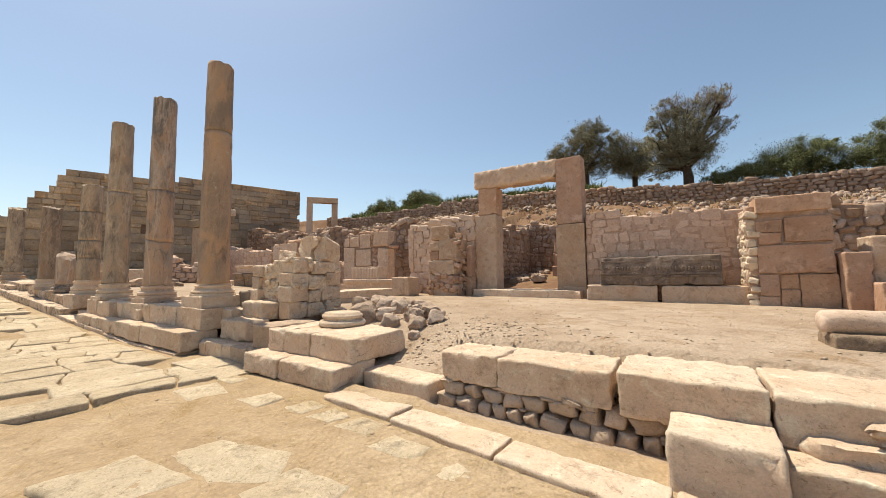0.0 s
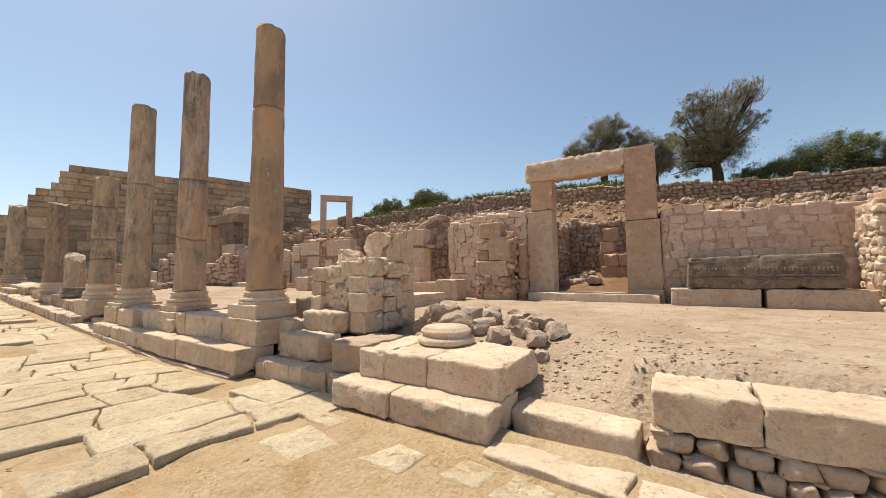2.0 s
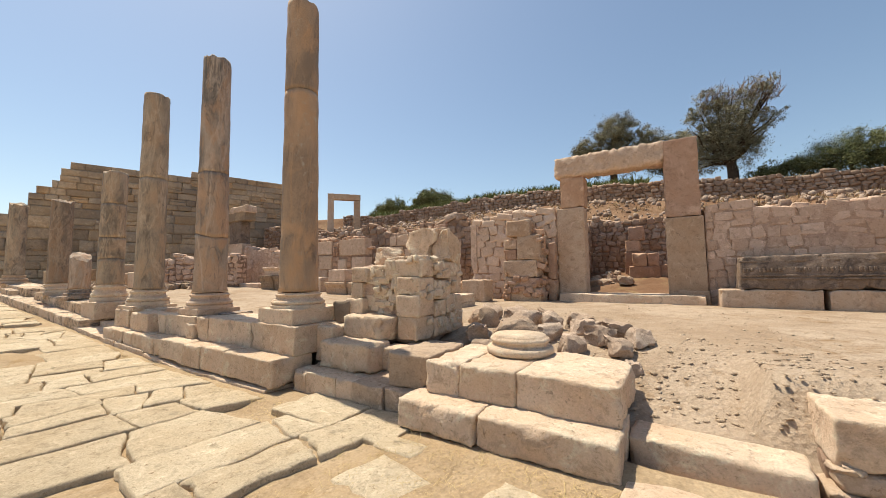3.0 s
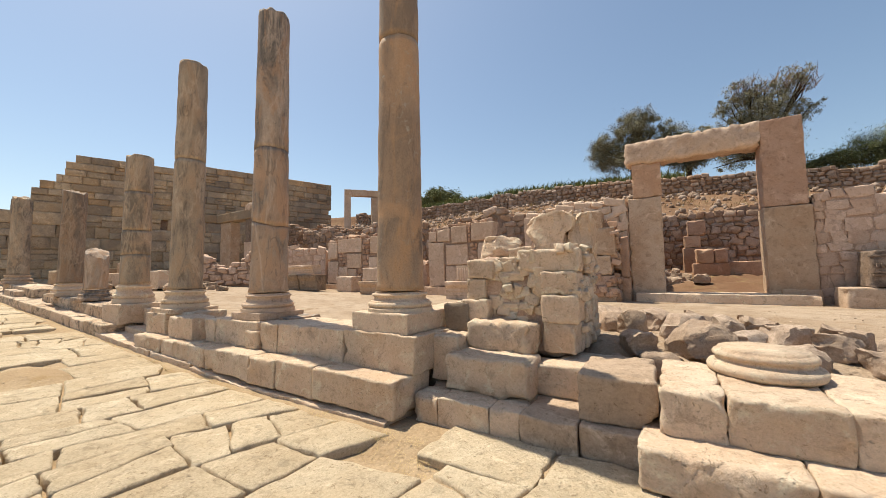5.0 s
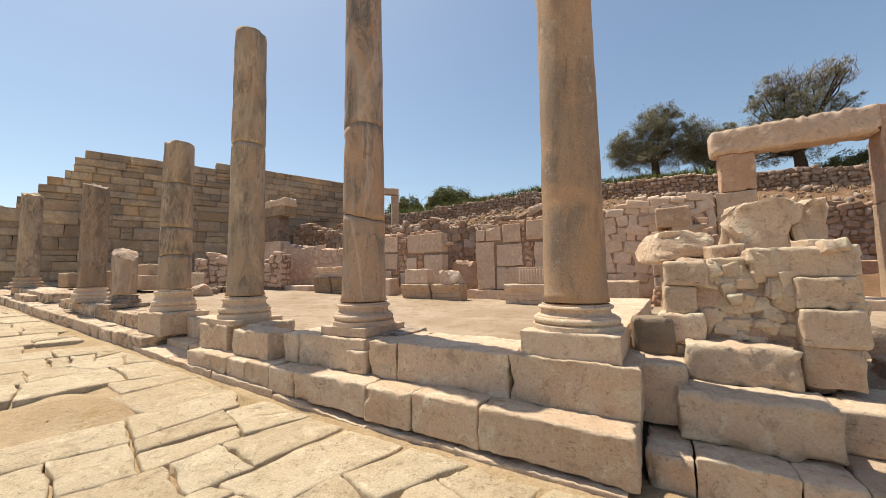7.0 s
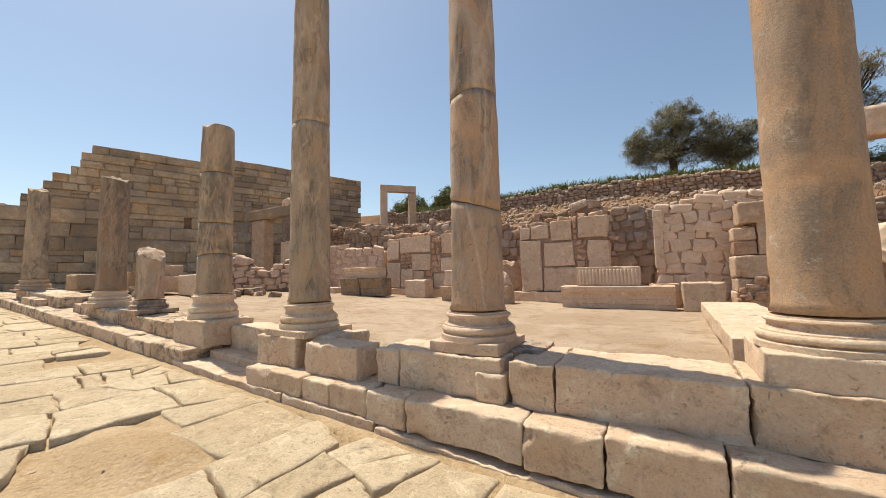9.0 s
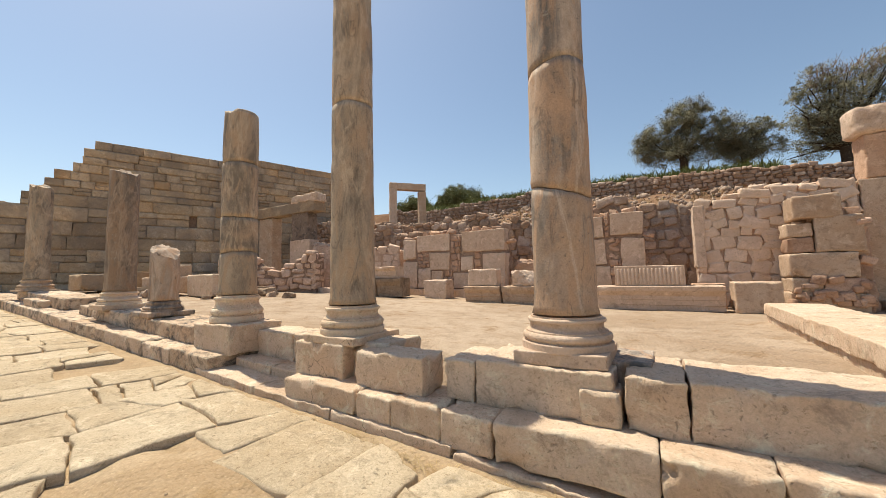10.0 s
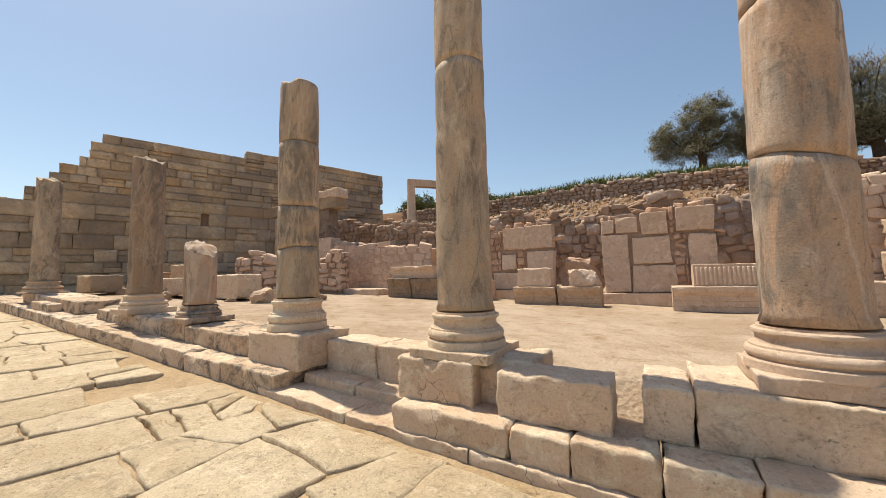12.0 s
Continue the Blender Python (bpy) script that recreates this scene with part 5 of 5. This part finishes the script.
def blades(name, label, material, places, height, count, seed, category="grass", flat=0.4):
    """Tufts of thin blades."""
    r4 = random.Random(seed)
    verts, faces = [], []
    for x, y, z, s in places:
        for _ in range(count):
            a = r4.uniform(0, 6.28)
            d = Vector((math.cos(a), math.sin(a), 0))
            lean = r4.uniform(flat * 0.3, flat * 2.0)
            h = height * s * r4.uniform(0.4, 1.2)
            p = Vector((x + r4.gauss(0, 0.05 * s), y + r4.gauss(0, 0.05 * s), z))
            w = d.cross(Vector((0, 0, 1))) * h * 0.05
            m1 = p + (d * lean * 0.4 + Vector((0, 0, 0.6))) * h
            m2 = p + (d * lean + Vector((0, 0, 0.9))) * h
            b = len(verts)
            verts += [p - w, p + w, m1 + w * 0.7, m1 - w * 0.7, m2]
            faces += [(b, b + 1, b + 2, b + 3), (b + 3, b + 2, b + 4)]
    o = new(name, as_mesh(name, verts, faces, material))
    return tagged(o, label, category, "", "stuff")


rng = random.Random(33)
tufts = []
for k in range(1500):
    x = rng.uniform(-13, 2.5)
    y = rng.choice((rng.gauss(1.95, 0.12), rng.gauss(1.75, 0.2), rng.gauss(1.0, 0.6)))
    if y > 2.02:
        y = 2.0 - 0.1 * rng.random()
    if x < -5 and y < 1.7:
        continue
    tufts.append((x, y, ground_level(x, y) - 0.005, rng.uniform(0.4, 1.1)))
for k in range(420):
    x, y = rng.uniform(-12, 0), 1.9 - abs(rng.gauss(0, 0.8))
    tufts.append((x, y, ground_level(x, y) - 0.005, rng.uniform(0.3, 0.8)))
blades("dry_grass", "dry straw tufts in the cracks of the street", STRAW, tufts, 0.034, 14, 2, flat=2.2)
tufts = [(x, y, ground_level(x, y) - 0.02, rng.uniform(0.6, 1.5)) for x, y in ((rng.uniform(-24, -3), rng.uniform(22.0, 23.6)) for _ in range(1500))]
blades("green_grass", "green grass fringe on the hill crest", GRASS, tufts, 0.45, 9, 3, flat=0.5)
tufts = [(x, y, ground_level(x, y) - 0.02, rng.uniform(0.6, 1.4)) for x, y in ((rng.uniform(-22, 9), rng.uniform(15.8, 22.5)) for _ in range(800))]
blades("dry_hill_grass", "dry yellow grass on the hillside", HILL_STRAW, tufts, 0.22, 8, 4, flat=0.9)


# ---------------------------------------------------------------- trees
def tree(name, label, x, y, z, height, lobes, leaf_mat, seed, leaves=9000, leaf=0.16, trunk_r=0.3, forks=5, twig_top=False):
    """Trunk, branching limbs to each lobe of the crown, and leaves in clumps. Lobes: dx, dy, dz, rx, ry, rz."""
    r5 = random.Random(seed)
    t = thing(name, label, "tree" if "tree" in name else "shrub", pose(x, y, z))
    tv, tf = [], []

    def limb(points, radii):
        v, f = tube(points, radii, 7)
        b = len(tv)
        tv.extend(v)
        tf.extend([tuple(b + i for i in q) for q in f])
    fork = Vector((r5.uniform(-0.1, 0.1), 0, height * 0.18))
    limb([Vector((0, 0, -3.0)), Vector((0.03, 0, height * 0.08)), fork], [trunk_r * 1.25, trunk_r, trunk_r * 0.85])
    ends = []
    for dx, dy, dz, rx, ry, rz in lobes:
        c = Vector((dx, dy, dz))
        for k in range(forks):
            e = c + Vector((r5.gauss(0, rx * 0.45), r5.gauss(0, ry * 0.45), r5.gauss(0, rz * 0.4)))
            m1 = fork.lerp(e, 0.4) + Vector((r5.gauss(0, 0.25), r5.gauss(0, 0.25), r5.uniform(0, 0.3)))
            m2 = fork.lerp(e, 0.75) + Vector((r5.gauss(0, 0.2), r5.gauss(0, 0.2), r5.uniform(0, 0.2)))
            q = trunk_r * r5.uniform(0.3, 0.5)
            limb([fork - Vector((0, 0, 0.1)), m1, m2, e], [q, q * 0.6, q * 0.35, q * 0.12])
            ends.append(e)
    part("trunk", as_mesh("trunk", tv, tf, BARK, True), t, "dark forked trunk and limbs")
    verts, faces = [], []
    total = sum(l[3] * l[4] * l[5] for l in lobes) ** 1.0
    for dx, dy, dz, rx, ry, rz in lobes:
        clumps = max(12, int(62 * (rx * ry * rz / total) * len(lobes)))
        each = int(leaves * (rx * ry * rz / total) / clumps)
        for _ in range(clumps):
            d = Vector((r5.gauss(0, 1), r5.gauss(0, 1), r5.gauss(0, 1))).normalized() * r5.uniform(0.3, 1.12)
            c = Vector((dx + d.x * rx, dy + d.y * ry, dz + d.z * rz))
            cr = r5.uniform(0.14, 0.42) * (rx + rz) / 2
            for _ in range(each):
                p = c + Vector((r5.gauss(0, cr * 0.5), r5.gauss(0, cr * 0.5), r5.gauss(0, cr * 0.42)))
                u = Vector((r5.gauss(0, 1), r5.gauss(0, 1), r5.gauss(0, 0.8))).normalized() * leaf * r5.uniform(0.6, 1.3)
                w = u.orthogonal().normalized() * leaf * 0.3
                b = len(verts)
                verts += [p - u * 0.5, p + w, p + u * 0.5, p - w]
                faces.append((b, b + 1, b + 2, b + 3))
    tagged(part("crown", as_mesh("crown", verts, faces, leaf_mat), t), kind="stuff")
    if twig_top:
        wv, wf = [], []
        for k in range(260):
            a = Vector((r5.uniform(-1.6, 2.6), r5.uniform(-1, 1), r5.uniform(height * 0.72, height * 0.9)))
            e = a + Vector((r5.uniform(-0.3, 0.7), r5.uniform(-0.3, 0.3), r5.uniform(0.3, 0.9)))
            v, f = tube([a, a.lerp(e, 0.5) + Vector((0.05, 0, 0.05)), e], [0.02, 0.014, 0.005], 3)
            b = len(wv)
            wv.extend(v)
            wf.extend([tuple(b + i for i in q) for q in f])
        tagged(part("dead_crown", as_mesh("dead_crown", wv, wf, TWIG), t, "bare reddish twigs in the crown"), kind="stuff")
    return t


tree("olive_tree", "windswept olive tree with dark foliage and reddish bare twigs", 1.75, 30, 7.25, 6.6, ((-1.2, 0, 3.2, 1.3, 1.4, 1.1), (0.1, 0, 4.3, 1.6, 1.4, 1.3), (-0.9, 0, 5.6, 1.2, 1.1, 0.8), (1.5, 0, 5.7, 1.2, 1.0, 0.8), (2.3, 0, 6.3, 0.5, 0.5, 0.5), (2.0, 0, 3.9, 0.9, 0.9, 0.6), (1.2, 0, 2.6, 0.9, 0.8, 0.7), (-0.6, 0, 2.1, 1.2, 0.8, 0.8), (-1.6, 0, 1.3, 0.9, 0.8, 0.8), (-1.6, 0, 4.6, 0.9, 0.8, 0.7), (0.2, 0, 2.9, 1.9, 1.4, 1.3), (0.2, 0, 1.6, 1.6, 1.0, 0.8)), OLIVE, 3, 46000, 0.11, 0.32, 4, True)
tree("olive_tree", "broad olive tree with dense dark foliage on the hill", -6.0, 35, 9.7, 5.4, ((-2.4, 0, 2.5, 1.4, 1.3, 1.5), (0.0, 0, 3.6, 1.9, 1.6, 1.5), (0.9, 0, 4.9, 1.4, 1.2, 0.8), (2.4, 0, 2.5, 1.7, 1.3, 1.4), (0.0, 0, 1.5, 3.0, 1.5, 1.2)), OLIVE, 4, 56000, 0.12, 0.3, 4)
tree("olive_tree", "smaller grey-green olive tree between two others", -2.0, 36, 9.6, 3.6, ((-0.6, 0, 2.1, 1.5, 1.2, 1.2), (1.0, 0, 2.6, 1.3, 1.0, 0.9), (0.4, 0, 1.1, 2.4, 1.2, 1.0)), OLIVE, 5, 30000, 0.12, 0.22, 4)
tree("green_shrub", "rounded green shrub on the hill crest", 7.2, 30, 7.3, 2.2, ((0.0, 0, 0.6, 2.3, 1.2, 1.0), (0.7, 0, 1.3, 1.3, 1.0, 0.7), (-1.8, 0, 0.1, 1.9, 1.0, 0.7), (1.8, 0, 0.2, 1.6, 1.0, 0.8)), SHRUB, 6, 50000, 0.09, 0.1, 4)
tree("green_shrub", "tall dark green shrub on the hill crest", 11.4, 29.5, 7.2, 2.6, ((0.0, 0, 0.6, 1.9, 1.2, 1.1), (-0.4, 0, 1.6, 1.2, 1.0, 0.8), (1.8, 0, 1.2, 1.6, 1.0, 1.1)), SHRUB, 7, 40000, 0.09, 0.1, 4)
tree("green_shrub", "low green shrub at the foot of the trees", 3.8, 30.5, 7.2, 1.2, ((0.0, 0, 0.4, 1.3, 1.0, 0.5),), SHRUB, 8, 3000, 0.14, 0.06, 3)
tree("green_shrub", "dense round dark green shrub on the far slope", -40.5, 45, 10.6, 3.4, ((0.0, 0, 1.2, 2.8, 2.0, 1.6), (-1.5, 0, 0.6, 2.2, 1.6, 1.2)), SHRUB, 9, 14000, 0.24, 0.12, 3)
tree("green_shrub", "wide dark green shrub on the far slope", -32.6, 45.5, 11.0, 3.4, ((0.0, 0, 1.5, 3.2, 2.2, 1.5), (2.6, 0, 0.8, 2.6, 1.8, 1.0), (-2.4, 0, 0.8, 2.0, 1.8, 1.1)), SHRUB, 10, 18000, 0.24, 0.12, 3)

# ---------------------------------------------------------------- street paving
paving = thing("paving", "worn cream limestone slabs of the ancient street", "paving", kind="structure")


def paver(points, z, thick, seed, bevel=0.018):
    """A slab with a broken outline and worn edges, from its corner points."""
    r6 = random.Random(seed)
    ring = []
    n = len(points)
    for i in range(n):
        a, b = Vector(points[i]), Vector(points[(i + 1) % n])
        k = 6
        for j in range(k):
            p = a.lerp(b, j / k)
            ring.append(p + noise.noise_vector(Vector((p.x * 2.1, p.y * 2.1, 0.3))).to_2d() * 0.045 + noise.noise_vector(Vector((p.x * 8, p.y * 8, seed * 0.7))).to_2d() * 0.02 + Vector((r6.gauss(0, 0.006), r6.gauss(0, 0.006))))
    c = sum(ring, Vector((0, 0))) / len(ring)
    verts, faces = [], []
    m = len(ring)
    tilt = Vector((r6.gauss(0, 0.006), r6.gauss(0, 0.006)))

    def put(shrink, dz, rough):
        for p in ring:
            d = p - c
            q = c + d * max(0.2, 1 - shrink / max(d.length, 0.05))
            verts.append((q.x, q.y, z(q.x) + dz + tilt.dot(q - c) + noise.noise(Vector((q.x * 3, q.y * 3, seed))) * rough))
    put(0.0, -thick, 0)
    put(-0.004, -bevel, 0.0)
    put(bevel * 0.35, -bevel * 0.3, 0.006)
    put(bevel * 1.3, 0.0, 0.008)
    put(0.1, 0.002, 0.02)
    put(0.2, 0.004, 0.022)
    put(0.3, 0.003, 0.02)
    verts.append((c.x, c.y, z(c.x) + 0.004))
    for r in range(6):
        for i in range(m):
            j = (i + 1) % m
            faces.append((r * m + i, r * m + j, (r + 1) * m + j, (r + 1) * m + i))
    for i in range(m):
        faces.append((6 * m + i, 6 * m + (i + 1) % m, 7 * m))
    return as_mesh("slab", verts, faces, PAVING, True)


rng = random.Random(42)
slabs = []
ca, sa = math.cos(radians(-7)), math.sin(radians(-7))


def sand(x, y):
    """Where the slabs are buried."""
    if -4.35 < x < 0.8 and y > -0.05:
        return True
    a = ((x + 11.0) / 0.75) ** 2 + ((y - 0.85) / 0.3) ** 2
    d = ((x + 4.9) / 0.6) ** 2 + ((y - 0.1) / 0.2) ** 2
    return min(a, d) < 1.0


u = -34.0
while u < 6.0:
    wide = rng.uniform(0.45, 0.85)
    v0 = -7.0 + rng.uniform(-0.5, 0)
    while v0 < 1.98 + 1.2:
        long = rng.uniform(0.4, 1.0)
        corners = []
        for du, dv in ((0, 0), (wide, 0), (wide, long), (0, long)):
            uu, vv = u + du, v0 + dv
            j = noise.noise_vector(Vector((uu * 0.9, vv * 0.9, 5))) * 0.28
            corners.append((uu + j.x, vv + j.y))
        cx, cy = sum(p[0] for p in corners) / 4, sum(p[1] for p in corners) / 4
        pts = []
        for px, py in corners:
            qx, qy = cx + (px - cx) * (1 - 0.03 / wide), cy + (py - cy) * (1 - 0.03 / long)
            x2, y2 = qx * ca - qy * sa, qx * sa + qy * ca
            pts.append((x2, min(y2 - 1.2, 2.0)))
        mx, my = sum(p[0] for p in pts) / 4, sum(p[1] for p in pts) / 4
        size_y = max(p[1] for p in pts) - min(p[1] for p in pts)
        if my < 1.9 and size_y > 0.18 and not sand(mx, my) and rng.random() > 0.04:
            if rng.random() < 0.34:
                p0, p1, p2, p3 = [Vector(p) for p in pts]
                f1, f2 = rng.uniform(0.3, 0.7), rng.uniform(0.3, 0.7)
                if rng.random() < 0.5:
                    p0, p1, p2, p3 = p1, p2, p3, p0
                c1, c2 = p0.lerp(p1, f1), p3.lerp(p2, f2)
                g = (p1 - p0).normalized() * 0.012
                for half in ((p0, c1 - g, c2 - g, p3), (c1 + g, p1, p2, c2 + g)):
                    hx, hy = sum(p.x for p in half) / 4, sum(p.y for p in half) / 4
                    slabs.append(([tuple(p) for p in half], rng.uniform(-0.014, 0.008), hx, hy))
            else:
                slabs.append((pts, rng.uniform(-0.012, 0.01), mx, my))
        v0 += long
    u += wide
buried = (
    ((-2.75, 0.05), (-2.05, 0.2), (-1.98, 0.62), (-2.66, 0.56)), ((-2.5, 0.66), (-1.85, 0.62), (-1.5, 0.9), (-1.75, 1.18), (-2.4, 1.02)), ((-1.62, 0.66), (-1.05, 0.75), (-1.1, 1.08), (-1.55, 1.08)),
    ((-0.95, 0.5), (-0.3, 0.6), (-0.35, 1.05), (-0.9, 1.0)), ((-0.2, 0.8), (0.35, 0.85), (0.3, 1.25), (-0.2, 1.2)), ((-3.2, 1.5), (-2.85, 1.5), (-2.8, 1.78), (-3.1, 1.82)),
    ((-2.62, 1.66), (-2.35, 1.62), (-2.28, 1.88), (-2.55, 1.92)), ((-2.22, 1.6), (-1.95, 1.6), (-1.9, 1.86), (-2.18, 1.9)), ((-1.86, 1.58), (-1.5, 1.6), (-1.45, 1.88), (-1.8, 1.9)), ((-1.35, 1.5), (-1.0, 1.5), (-0.95, 1.72), (-1.3, 1.75)), ((-0.75, 1.45), (-0.4, 1.45), (-0.38, 1.62), (-0.7, 1.65)),
    ((-4.1, 1.3), (-3.6, 1.25), (-3.5, 1.6), (-4.0, 1.75)), ((-4.2, 1.8), (-3.8, 1.78), (-3.75, 2.0), (-4.2, 2.0)),
)
for q in buried:
    slabs.append((list(q), 0.012, q[0][0], q[0][1]))
slabs.sort(key=lambda q: abs(q[2] + 6.0) * 0.5 + abs(q[3] - 1.0))
rest_v, rest_f = [], []
for k, (pts, dz, mx, my) in enumerate(slabs):
    me = paver(pts, lambda x: pave(x) + dz, 0.12, k)
    if k < 300:
        part("slab", me, paving)
    else:
        b = len(rest_v)
        rest_v += [v.co[:] for v in me.vertices]
        rest_f += [tuple(b + i for i in p.vertices) for p in me.polygons]
        bpy.data.meshes.remove(me)
tagged(part("far_slabs", as_mesh("far_slabs", rest_v, rest_f, PAVING, True), paving), kind="stuff")
